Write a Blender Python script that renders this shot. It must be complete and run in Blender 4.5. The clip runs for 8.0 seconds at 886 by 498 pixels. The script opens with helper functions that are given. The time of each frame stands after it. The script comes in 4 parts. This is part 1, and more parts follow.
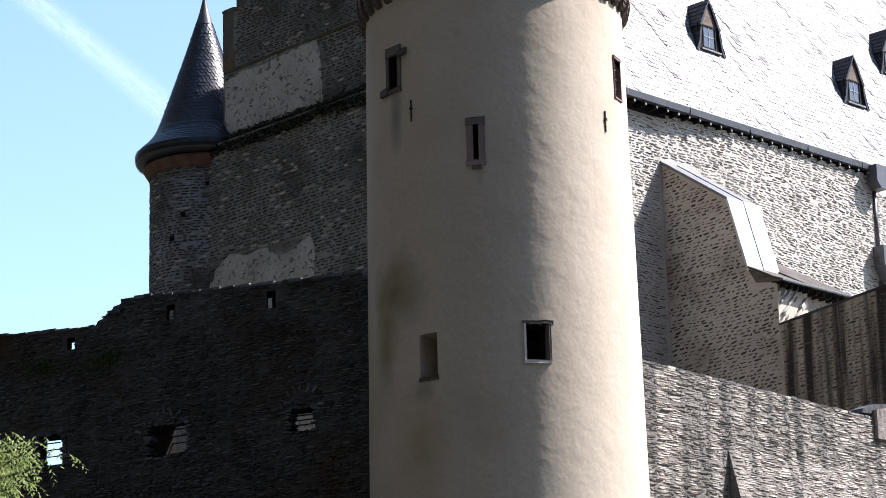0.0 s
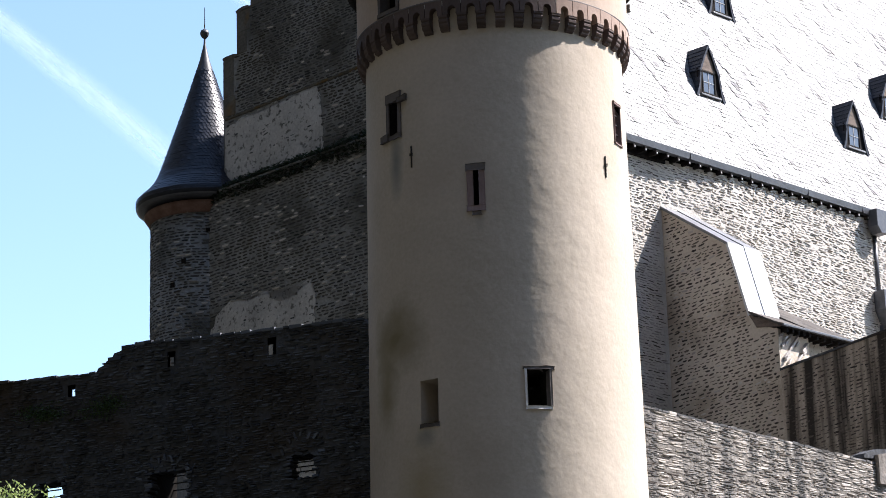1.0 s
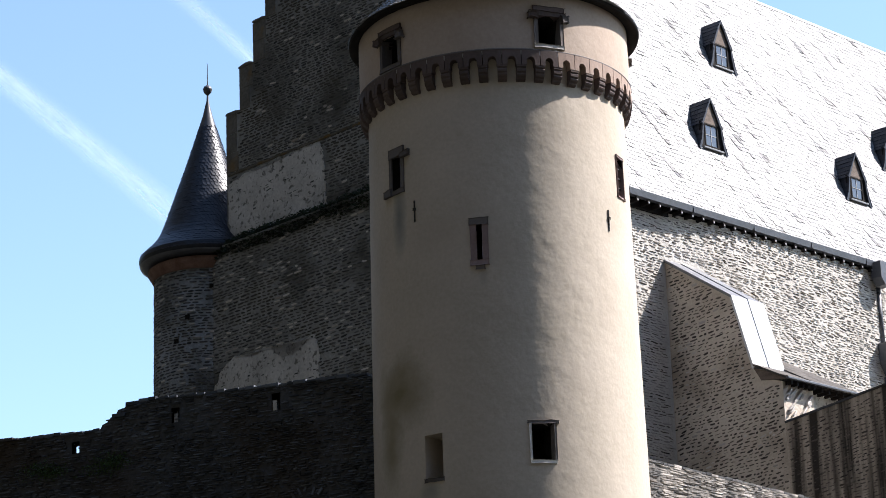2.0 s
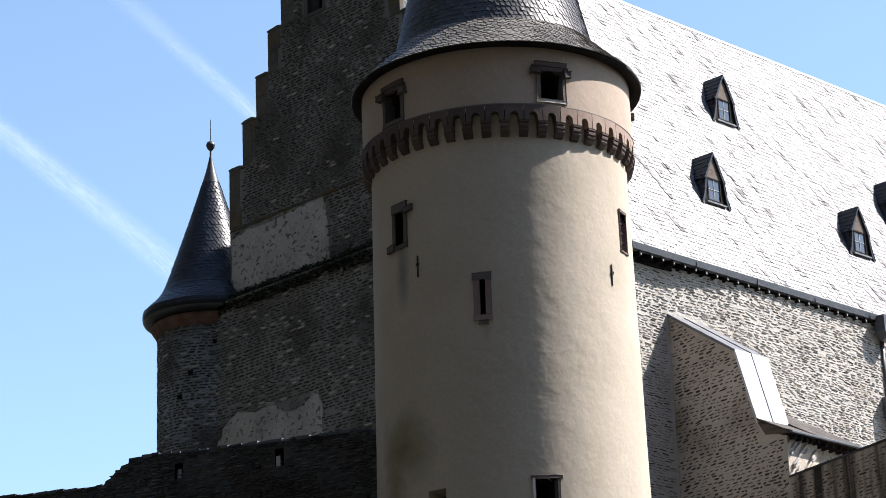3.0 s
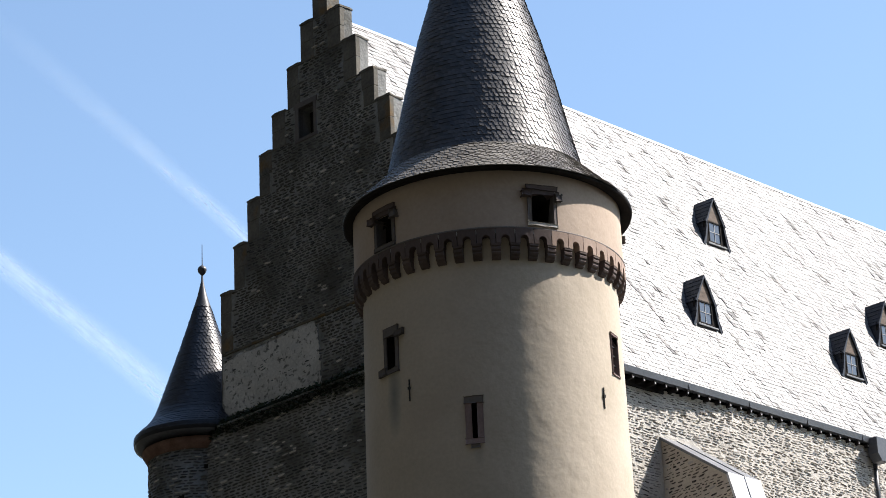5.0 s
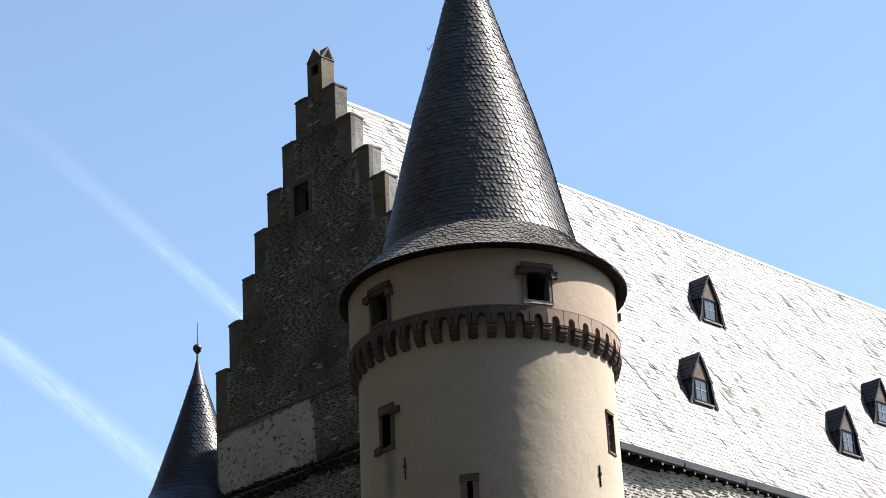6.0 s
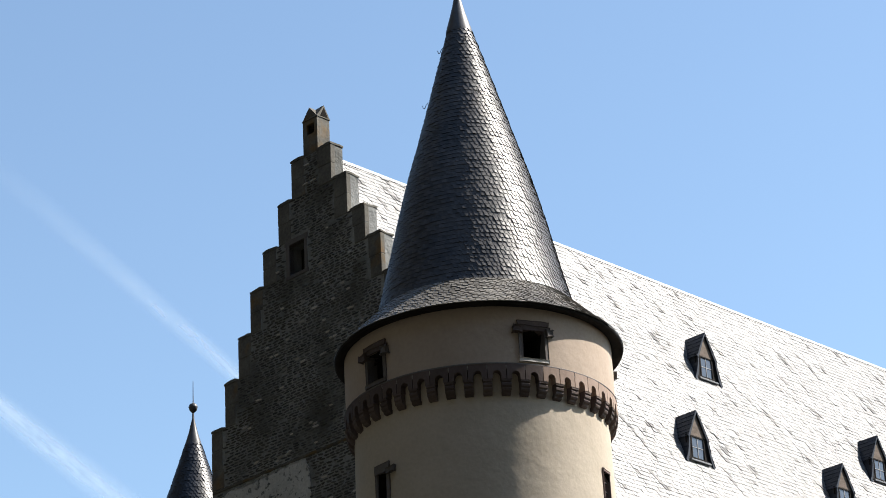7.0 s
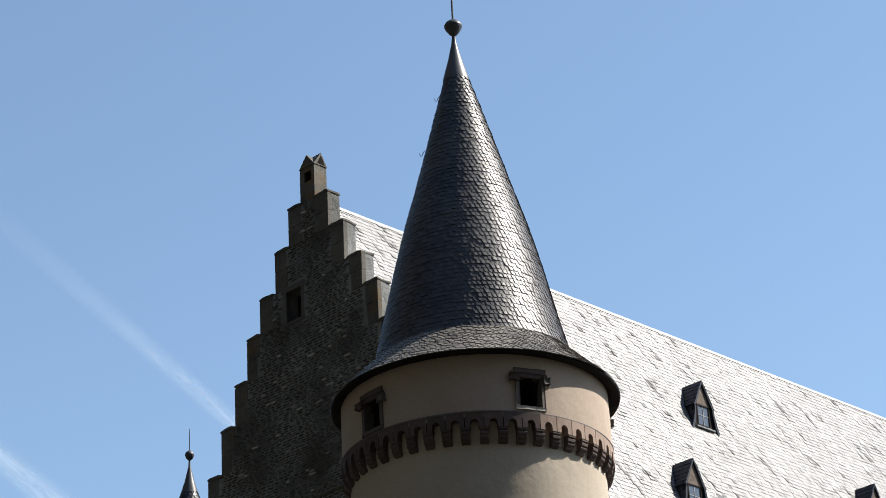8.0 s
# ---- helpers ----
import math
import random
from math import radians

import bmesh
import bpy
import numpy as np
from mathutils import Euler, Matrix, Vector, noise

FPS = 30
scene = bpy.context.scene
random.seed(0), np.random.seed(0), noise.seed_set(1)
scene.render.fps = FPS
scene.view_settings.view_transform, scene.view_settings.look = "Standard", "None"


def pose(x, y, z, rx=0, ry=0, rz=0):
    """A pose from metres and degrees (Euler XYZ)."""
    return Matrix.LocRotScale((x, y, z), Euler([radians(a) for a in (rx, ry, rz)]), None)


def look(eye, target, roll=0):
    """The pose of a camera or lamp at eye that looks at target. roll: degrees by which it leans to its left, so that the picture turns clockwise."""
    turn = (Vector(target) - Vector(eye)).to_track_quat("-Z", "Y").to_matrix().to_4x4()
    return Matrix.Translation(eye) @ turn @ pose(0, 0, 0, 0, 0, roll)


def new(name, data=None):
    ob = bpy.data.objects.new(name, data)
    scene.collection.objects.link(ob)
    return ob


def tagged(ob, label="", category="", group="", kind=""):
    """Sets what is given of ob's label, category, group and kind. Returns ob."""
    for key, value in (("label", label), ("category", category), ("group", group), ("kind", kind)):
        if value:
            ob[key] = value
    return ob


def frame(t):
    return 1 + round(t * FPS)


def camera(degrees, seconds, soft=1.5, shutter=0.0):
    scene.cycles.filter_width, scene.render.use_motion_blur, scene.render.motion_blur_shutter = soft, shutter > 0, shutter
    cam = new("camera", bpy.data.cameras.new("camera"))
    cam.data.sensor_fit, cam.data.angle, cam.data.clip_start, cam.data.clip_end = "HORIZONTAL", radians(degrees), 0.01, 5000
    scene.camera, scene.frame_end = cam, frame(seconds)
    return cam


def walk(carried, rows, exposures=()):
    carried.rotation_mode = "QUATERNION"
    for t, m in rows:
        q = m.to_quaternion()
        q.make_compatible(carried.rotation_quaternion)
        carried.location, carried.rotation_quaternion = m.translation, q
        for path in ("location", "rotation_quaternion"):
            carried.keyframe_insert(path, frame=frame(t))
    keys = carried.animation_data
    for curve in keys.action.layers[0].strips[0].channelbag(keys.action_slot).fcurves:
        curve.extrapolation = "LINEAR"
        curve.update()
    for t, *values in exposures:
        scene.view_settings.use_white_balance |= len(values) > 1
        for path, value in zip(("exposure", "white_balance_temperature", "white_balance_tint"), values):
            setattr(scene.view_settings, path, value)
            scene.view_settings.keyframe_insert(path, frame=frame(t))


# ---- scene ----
# ---------------------------------------------------------------- camera: stands still and tilts up
cam = camera(20.21, 8.0, soft=0.9)
TILTS = [  # seconds, look up, lean, turn
    (0.0, 15.106, 1.545, 0.417),
    (0.5, 15.655, 1.609, 0.434),
    (1.0, 16.165, 1.691, 0.472),
    (1.5, 16.792, 1.848, 0.553),
    (3.0, 18.697, 2.112, 0.765),
    (3.5, 19.350, 2.092, 0.717),
    (4.0, 19.939, 2.382, 0.758),
    (4.5, 20.659, 2.334, 0.666),
    (6.0, 23.330, 2.536, 0.604),
    (6.5, 24.038, 2.618, 0.594),
    (7.0, 24.675, 2.698, 0.570),
    (7.5, 25.222, 2.638, 0.535),
    (8.0, 25.767, 2.689, 0.486),
]
walk(cam, [(t, pose(0, 0, 1.6, 90 + up, lean, turn)) for t, up, lean, turn in TILTS],
     exposures=[(t, stops, k, tint) for t, stops, k, tint in ((0.0, 1.51, 6400, 16), (1.5, 1.42, 6400, 15), (3.0, 1.21, 6500, 13), (4.5, 1.13, 6650, 12), (6.0, 1.18, 6820, 10), (7.0, 1.06, 6820, 9), (8.0, 0.82, 6780, 9))])

# ---------------------------------------------------------------- daylight
SUN_SIDE, SUN_HIGH = 79.0, 47.0            # degrees clockwise from +y, degrees up
world = bpy.data.worlds.new("world")
scene.world = world
world.use_nodes = True
wn = world.node_tree
sky = wn.nodes.new("ShaderNodeTexSky")
sky.sky_type, sky.sun_disc = "NISHITA", False
sky.sun_elevation, sky.sun_rotation = radians(SUN_HIGH), radians(SUN_SIDE)
sky.air_density, sky.dust_density, sky.ozone_density = 1.0, 0.4, 3.0
clear_air = wn.nodes.new("ShaderNodeMix")
clear_air.data_type, clear_air.blend_type = "RGBA", "MULTIPLY"
clear_air.inputs["Factor"].default_value = 1.0
clear_air.inputs[7].default_value = (0.96, 0.955, 0.90, 1)
wn.links.new(sky.outputs[0], clear_air.inputs[6])
wn.links.new(clear_air.outputs[2], wn.nodes["Background"].inputs[0])
wn.nodes["Background"].inputs[1].default_value = 0.122
sun = new("sun", bpy.data.lights.new("sun", "SUN"))
sun.data.energy, sun.data.angle, sun.data.color = 4.4, radians(0.53), (1.0, 0.96, 0.915)
sa, se = radians(SUN_SIDE), radians(SUN_HIGH)
to_sun = Vector((math.sin(sa) * math.cos(se), math.cos(sa) * math.cos(se), math.sin(se)))
sun.matrix_world = look(to_sun * 200, (0, 0, 0))


# ---------------------------------------------------------------- materials
def material(name, low, high, rough=0.85, coarse=0.6, fine=9.0, bump=0.25, depth=0.02, pieces=0.0, spec=0.3,
             stain=None, stain_scale=0.35, stain_at=(0.55, 0.7), streak=None, streak_at=(0.5, 0.7), metal=0.0, stretch=(1, 1, 1), blots=()):
    """Two-scale noise between two colours, piece-to-piece variation, stains, run-off streaks and fine relief."""
    m = bpy.data.materials.new(name)
    m.use_nodes = True
    nt, N, K = m.node_tree, m.node_tree.nodes, m.node_tree.links
    bsdf = N["Principled BSDF"]
    geo = N.new("ShaderNodeNewGeometry")
    info = N.new("ShaderNodeObjectInfo")

    def noise_at(scale, detail, vec):
        n = N.new("ShaderNodeTexNoise")
        n.inputs["Scale"].default_value, n.inputs["Detail"].default_value = scale, detail
        K.new(vec, n.inputs["Vector"])
        return n.outputs["Fac"]

    def maths(op, a, b):
        n = N.new("ShaderNodeMath")
        n.operation = op
        for i, v in enumerate((a, b)):
            if isinstance(v, (int, float)):
                n.inputs[i].default_value = v
            else:
                K.new(v, n.inputs[i])
        return n.outputs[0]

    def spread(fac, a, b):
        n = N.new("ShaderNodeMapRange")
        n.inputs["From Min"].default_value, n.inputs["From Max"].default_value = a, b
        K.new(fac, n.inputs["Value"])
        return n.outputs[0]

    def blend(fac, a, b):
        n = N.new("ShaderNodeMix")
        n.data_type = "RGBA"
        K.new(fac, n.inputs["Factor"])
        for sock, v in ((n.inputs[6], a), (n.inputs[7], b)):
            if isinstance(v, tuple):
                sock.default_value = (*v, 1)
            else:
                K.new(v, sock)
        return n.outputs[2]

    scaled = N.new("ShaderNodeVectorMath")
    scaled.operation = "MULTIPLY"
    scaled.inputs[1].default_value = stretch
    K.new(geo.outputs["Position"], scaled.inputs[0])
    pos = scaled.outputs[0]
    big, small = noise_at(coarse, 4, pos), noise_at(fine, 6, pos)
    fac = maths("ADD", maths("MULTIPLY", big, 0.6), maths("MULTIPLY", small, 0.4))
    fac = spread(fac, 0.33, 0.67)
    if pieces:
        rnd = maths("FRACT", maths("ADD", info.outputs["Random"], geo.outputs["Random Per Island"]), 0)
        fac = maths("ADD", maths("MULTIPLY", fac, 1 - pieces), maths("MULTIPLY", rnd, pieces))
    colour = blend(fac, low, high)
    if stain:
        s = spread(noise_at(stain_scale, 5, geo.outputs["Position"]), *stain_at)
        colour = blend(s, colour, stain)
    if streak:
        flat = N.new("ShaderNodeVectorMath")
        flat.operation = "MULTIPLY"
        flat.inputs[1].default_value = (2.2, 2.2, 0.12)
        K.new(geo.outputs["Position"], flat.inputs[0])
        colour = blend(spread(noise_at(1.0, 4, flat.outputs[0]), *streak_at), colour, streak)
    for centre, size, tone in blots:
        off = N.new("ShaderNodeVectorMath")
        off.operation = "SUBTRACT"
        off.inputs[1].default_value = centre
        K.new(geo.outputs["Position"], off.inputs[0])
        div = N.new("ShaderNodeVectorMath")
        div.operation = "DIVIDE"
        div.inputs[1].default_value = size
        K.new(off.outputs[0], div.inputs[0])
        ln = N.new("ShaderNodeVectorMath")
        ln.operation = "LENGTH"
        K.new(div.outputs[0], ln.inputs[0])
        near_it = spread(maths("ADD", ln.outputs["Value"], maths("MULTIPLY", noise_at(1.6, 5, geo.outputs["Position"]), 0.9)), 1.5, 0.55)
        colour = blend(near_it, colour, tone)
    K.new(colour, bsdf.inputs["Base Color"])
    bsdf.inputs["Roughness"].default_value = rough
    bsdf.inputs["Specular IOR Level"].default_value = spec
    bsdf.inputs["Metallic"].default_value = metal
    if bump:
        b = N.new("ShaderNodeBump")
        b.inputs["Strength"].default_value, b.inputs["Distance"].default_value = bump, depth
        K.new(maths("ADD", small, maths("MULTIPLY", noise_at(fine * 0.3, 3, pos), 1.5)), b.inputs["Height"])
        K.new(b.outputs[0], bsdf.inputs["Normal"])
    return m


PLASTER = material("tower_plaster", (0.440, 0.381, 0.300), (0.562, 0.486, 0.399), 0.92, 0.5, 11.0, 0.17, 0.025, spec=0.15,
                   stain=(0.40, 0.33, 0.26), stain_scale=0.28, stain_at=(0.56, 0.8),
                   blots=[((-1.2, 57.9, 16.2), (1.1, 1.1, 1.0), (0.24, 0.20, 0.12)), ((-1.55, 58.2, 15.0), (0.6, 0.6, 1.3), (0.27, 0.23, 0.15)),
                          ((-1.1, 57.8, 20.7), (0.28, 0.28, 1.3), (0.24, 0.24, 0.22)), ((0.9, 56.6, 18.75), (0.16, 0.16, 0.4), (0.30, 0.26, 0.22)),
                          ((-0.6, 57.3, 12.2), (0.9, 0.9, 1.6), (0.40, 0.33, 0.22)), ((-0.45, 57.3, 13.6), (0.35, 0.35, 0.3), (0.27, 0.26, 0.22))])
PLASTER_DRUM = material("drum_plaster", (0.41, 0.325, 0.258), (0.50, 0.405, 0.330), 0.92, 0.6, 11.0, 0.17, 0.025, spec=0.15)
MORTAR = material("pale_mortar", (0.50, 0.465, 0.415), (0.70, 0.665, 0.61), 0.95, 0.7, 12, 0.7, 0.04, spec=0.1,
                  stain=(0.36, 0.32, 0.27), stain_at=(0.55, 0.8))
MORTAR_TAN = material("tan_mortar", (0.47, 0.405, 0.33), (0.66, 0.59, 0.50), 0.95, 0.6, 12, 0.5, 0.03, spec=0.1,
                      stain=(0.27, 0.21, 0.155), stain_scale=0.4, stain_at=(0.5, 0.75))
# Darker than the sunny wall: shade of gable and turret put into the colour.
MORTAR_SHADE = material("grey_mortar", (0.17, 0.172, 0.168), (0.34, 0.345, 0.335), 0.95, 0.5, 10, 0.8, 0.04, spec=0.1,
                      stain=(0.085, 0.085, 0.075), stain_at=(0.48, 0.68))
# Near-black and bluish: shade on the ruin put into the mortar colour.
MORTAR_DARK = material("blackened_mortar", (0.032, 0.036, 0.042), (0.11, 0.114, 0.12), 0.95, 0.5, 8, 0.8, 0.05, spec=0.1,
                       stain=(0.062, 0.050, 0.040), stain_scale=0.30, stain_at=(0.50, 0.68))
MORTAR_STREAK = material("streaked_mortar", (0.36, 0.30, 0.24), (0.55, 0.48, 0.395), 0.95, 0.7, 12, 0.7, 0.04, spec=0.1,
                         streak=(0.055, 0.047, 0.04), streak_at=(0.42, 0.62))
# Dark joint colour holds the shadows beneath the stones; streaks are run-off.
MORTAR_WALL = material("weathered_mortar", (0.13, 0.118, 0.104), (0.30, 0.275, 0.245), 0.95, 0.7, 10, 0.8, 0.05, spec=0.1,
                       streak=(0.16, 0.15, 0.14), streak_at=(0.52, 0.7))
# Blue-grey tone carries the skylit shade of the gable; brown stains are real.
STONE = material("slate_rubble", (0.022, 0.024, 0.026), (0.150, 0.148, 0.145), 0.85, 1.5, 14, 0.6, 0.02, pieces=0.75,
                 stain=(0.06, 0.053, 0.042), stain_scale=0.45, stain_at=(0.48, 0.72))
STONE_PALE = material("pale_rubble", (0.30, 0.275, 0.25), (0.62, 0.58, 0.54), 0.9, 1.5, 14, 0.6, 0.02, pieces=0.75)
STONE_FRONT = material("weathered_rubble", (0.33, 0.298, 0.262), (0.70, 0.64, 0.575), 0.9, 1.5, 14, 0.6, 0.02, pieces=0.7, streak=(0.12, 0.115, 0.11), streak_at=(0.47, 0.60))
STONE_STREAK = material("streaked_rubble", (0.10, 0.085, 0.07), (0.36, 0.31, 0.25), 0.9, 1.5, 14, 0.6, 0.02, pieces=0.7, streak=(0.045, 0.04, 0.035), streak_at=(0.46, 0.60))
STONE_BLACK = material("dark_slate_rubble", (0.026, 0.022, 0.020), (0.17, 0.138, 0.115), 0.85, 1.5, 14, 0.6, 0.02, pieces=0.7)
# Shade on the ruin and its blue cast are in this stone colour.
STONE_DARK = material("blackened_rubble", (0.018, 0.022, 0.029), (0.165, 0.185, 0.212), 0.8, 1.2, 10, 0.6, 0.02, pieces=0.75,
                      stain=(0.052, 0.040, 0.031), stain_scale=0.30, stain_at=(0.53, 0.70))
DRESSED = material("dressed_gable_stone", (0.070, 0.066, 0.056), (0.185, 0.172, 0.148), 0.9, 0.9, 9, 0.5, 0.02,
                   stain=(0.20, 0.115, 0.035), stain_scale=0.8, stain_at=(0.58, 0.74))
LIMEWASH = material("limewash", (0.62, 0.60, 0.57), (0.80, 0.78, 0.75), 0.95, 2, 14, 0.3, 0.01, spec=0.1)
MOSSY = material("mossy_stone", (0.045, 0.040, 0.028), (0.13, 0.115, 0.085), 0.95, 1.5, 9, 0.6, 0.02, stain=(0.12, 0.075, 0.025), stain_scale=1.2, stain_at=(0.52, 0.66))
OLD_PLASTER = material("old_wall_plaster", (0.36, 0.345, 0.32), (0.60, 0.58, 0.54), 0.95, 0.8, 9, 0.6, 0.03,
                       stain=(0.16, 0.155, 0.14), stain_scale=5.5, stain_at=(0.555, 0.66))
SANDSTONE = material("red_sandstone", (0.060, 0.045, 0.042), (0.150, 0.112, 0.100), 0.9, 1.5, 15, 0.4, 0.01, pieces=0.5)
SANDSTONE_TAN = material("limewashed_sandstone", (0.27, 0.195, 0.155), (0.40, 0.30, 0.245), 0.9, 1.5, 15, 0.4, 0.01, pieces=0.4)
SANDSTONE_GREY = material("weathered_sandstone", (0.075, 0.068, 0.066), (0.18, 0.16, 0.15), 0.9, 1.5, 15, 0.4, 0.01, pieces=0.5)
SANDSTONE_PINK = material("pink_sandstone", (0.21, 0.150, 0.142), (0.31, 0.235, 0.225), 0.9, 1.5, 15, 0.4, 0.01)
TERRACOTTA = material("turret_cornice_stone", (0.13, 0.075, 0.058), (0.24, 0.15, 0.12), 0.9, 2, 15, 0.4, 0.01)
SLATE = material("roof_slate", (0.10, 0.10, 0.104), (0.29, 0.285, 0.28), 0.5, 0.35, 7, 0.5, 0.015, pieces=0.65, spec=0.34)
SLATE_WORN = material("worn_slate", (0.10, 0.10, 0.102), (0.24, 0.23, 0.22), 0.65, 0.35, 7, 0.6, 0.02, pieces=0.7, spec=0.2)
SLATE_LEAN = material("mossy_slate", (0.045, 0.040, 0.036), (0.15, 0.135, 0.12), 0.8, 1.5, 9, 0.7, 0.03, spec=0.12)
# Lighter than the cone slate: sun on the flatter foot put into the colour.
SLATE_FOOT = material("cone_foot_slate", (0.072, 0.068, 0.065), (0.29, 0.272, 0.248), 0.55, 0.8, 8, 0.4, 0.012, pieces=0.4, spec=0.22)
SLATE_DARK = material("cone_slate", (0.007, 0.009, 0.016), (0.084, 0.080, 0.080), 0.47, 0.8, 8, 0.5, 0.012, pieces=0.4, spec=0.42)
# Dark slate; the navy shade of turret and dormer cheeks is in the colour.
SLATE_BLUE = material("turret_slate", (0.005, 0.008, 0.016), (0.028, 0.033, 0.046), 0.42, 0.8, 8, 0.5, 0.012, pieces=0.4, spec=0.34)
LEAD = material("lead_sheet", (0.13, 0.135, 0.145), (0.22, 0.225, 0.235), 0.45, 1.0, 8, 0.1, 0.01, spec=0.5)
LEAD_DARK = material("dark_lead", (0.05, 0.055, 0.065), (0.10, 0.105, 0.12), 0.45, 1.0, 8, 0.1, 0.01, spec=0.5)
ZINC = material("zinc_sheet", (0.50, 0.51, 0.53), (0.66, 0.67, 0.69), 0.4, 1.0, 6, 0.08, 0.01, spec=0.5, metal=0.2)
IRON = material("wrought_iron", (0.02, 0.02, 0.02), (0.05, 0.045, 0.04), 0.6, 5, 30, 0.2, 0.004)
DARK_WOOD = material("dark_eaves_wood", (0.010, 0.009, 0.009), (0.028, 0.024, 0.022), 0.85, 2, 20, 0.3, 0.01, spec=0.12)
BOARD_WOOD = material("weathered_boards", (0.10, 0.075, 0.058), (0.21, 0.165, 0.135), 0.85, 2, 18, 0.4, 0.01, stretch=(1, 1, 4))
WHITE_WOOD = material("grey_painted_wood", (0.32, 0.32, 0.32), (0.48, 0.48, 0.48), 0.6, 2, 20, 0.1, 0.005)
# Near-black: the shade inside openings and reveals put into the colour.
SHADE_BLACK = material("unlit_inside", (0.010, 0.009, 0.008), (0.03, 0.027, 0.024), 0.95, 1, 8, 0.2, 0.01, spec=0.04)
# Kept near-black so the added slopes bounce little light onto the shaded walls.
DARK_GROUND = material("wooded_slope", (0.021, 0.0215, 0.018), (0.046, 0.045, 0.037), 0.95, 0.15, 3, 0.6, 0.1, spec=0.05)
BARK = material("bark", (0.09, 0.075, 0.06), (0.19, 0.16, 0.13), 0.95, 3, 25, 0.8, 0.03, stretch=(1, 1, 0.25))
LEAF = material("leaf", (0.13, 0.20, 0.05), (0.35, 0.41, 0.16), 0.5, 2, 10, 0, 0, pieces=0.8)
WEED = material("wall_weed", (0.025, 0.05, 0.016), (0.065, 0.11, 0.03), 0.7, 2, 10, 0, 0, pieces=0.8)
lt = LEAF.node_tree
thin = lt.nodes.new("ShaderNodeBsdfTranslucent")
both = lt.nodes.new("ShaderNodeMixShader")
both.inputs[0].default_value = 0.45
lt.links.new(lt.nodes["Principled BSDF"].inputs["Base Color"].links[0].from_socket, thin.inputs[0])
lt.links.new(lt.nodes["Principled BSDF"].outputs[0], both.inputs[1])
lt.links.new(thin.outputs[0], both.inputs[2])
lt.links.new(both.outputs[0], lt.nodes["Material Output"].inputs[0])
MOSS = material("ledge_moss", (0.008, 0.014, 0.007), (0.032, 0.044, 0.018), 0.95, 3, 20, 0, 0, pieces=0.7)
# Blue-grey base colour paints some of the mirrored sky into the glass.
PANE = bpy.data.materials.new("window_glass")
PANE.use_nodes = True
PANE.node_tree.nodes["Principled BSDF"].inputs["Base Color"].default_value = (0.10, 0.12, 0.15, 1)
PANE.node_tree.nodes["Principled BSDF"].inputs["Roughness"].default_value = 0.06
PANE.node_tree.nodes["Principled BSDF"].inputs["Specular IOR Level"].default_value = 0.8


# ---------------------------------------------------------------- mesh helpers
def part(name, bm, mat, parent=None, label="", smooth=False):
    """Links a bmesh, or (points, faces), as one mesh object under a thing or a part."""
    data = bpy.data.meshes.new(name)
    if isinstance(bm, tuple):
        data.from_pydata(bm[0], [], bm[1])
    else:
        bmesh.ops.recalc_face_normals(bm, faces=bm.faces)
        bm.to_mesh(data)
        bm.free()
    data.materials.append(mat)
    if smooth:
        data.polygons.foreach_set("use_smooth", [True] * len(data.polygons))
    ob = new(name, data)
    if parent:
        ob.parent = parent
    if label:
        tagged(ob, label)
    return ob


def empty(name, m, label, category, group="", kind=""):
    ob = new(name)
    ob.matrix_world = m
    return tagged(ob, label, category, group, kind)


def box(bm, x0, x1, y0, y1, z0, z1, bevel=0.0, m=None):
    made = bmesh.ops.create_cube(bm, size=1.0, matrix=Matrix.LocRotScale(
        ((x0 + x1) / 2, (y0 + y1) / 2, (z0 + z1) / 2), None, (x1 - x0, y1 - y0, z1 - z0)))["verts"]
    if bevel:
        edges = list({e for v in made for e in v.link_edges})
        res = bmesh.ops.bevel(bm, geom=edges, offset=bevel, segments=2, affect="EDGES", profile=0.6)
        made = list({v for f in res["faces"] for v in f.verts} | {v for v in made if v.is_valid})
    if m:
        bmesh.ops.transform(bm, matrix=m, verts=made)
    return made


def boxes(*lots, bevel=0.0):
    bm = bmesh.new()
    for b in lots:
        box(bm, *b, bevel=bevel)
    return bm


def prism(outline, a, b, axis):
    """An outline in two axes, drawn out from a to b along the third."""
    bm = bmesh.new()

    def put(p, q, w):
        return {"x": (w, p, q), "y": (p, w, q), "z": (p, q, w)}[axis]
    lo = [bm.verts.new(put(p, q, a)) for p, q in outline]
    hi = [bm.verts.new(put(p, q, b)) for p, q in outline]
    n = len(outline)
    bm.faces.new(lo), bm.faces.new(hi[::-1])
    for i in range(n):
        bm.faces.new((lo[i], lo[(i + 1) % n], hi[(i + 1) % n], hi[i]))
    bmesh.ops.recalc_face_normals(bm, faces=bm.faces)
    return bm


def lathe(profile, steps=64, wobble=0.0):
    """A turned body round the z axis from (radius, height) pairs."""
    pts, faces = [], []
    for j, (r, z) in enumerate(profile):
        for i in range(steps):
            a = 2 * math.pi * i / steps
            k = 1 + wobble * noise.noise((math.cos(a) * 2, math.sin(a) * 2, z))
            pts.append((r * k * math.cos(a), r * k * math.sin(a), z))
    for j in range(len(profile) - 1):
        for i in range(steps):
            k = (i + 1) % steps
            faces.append((j * steps + i, j * steps + k, (j + 1) * steps + k, (j + 1) * steps + i))
    return pts, faces


def round_at(a, r, z):
    """A place on an upright cylinder: degrees from the side facing -y towards +x."""
    a = radians(a)
    return Vector((r * math.sin(a), -r * math.cos(a), z))


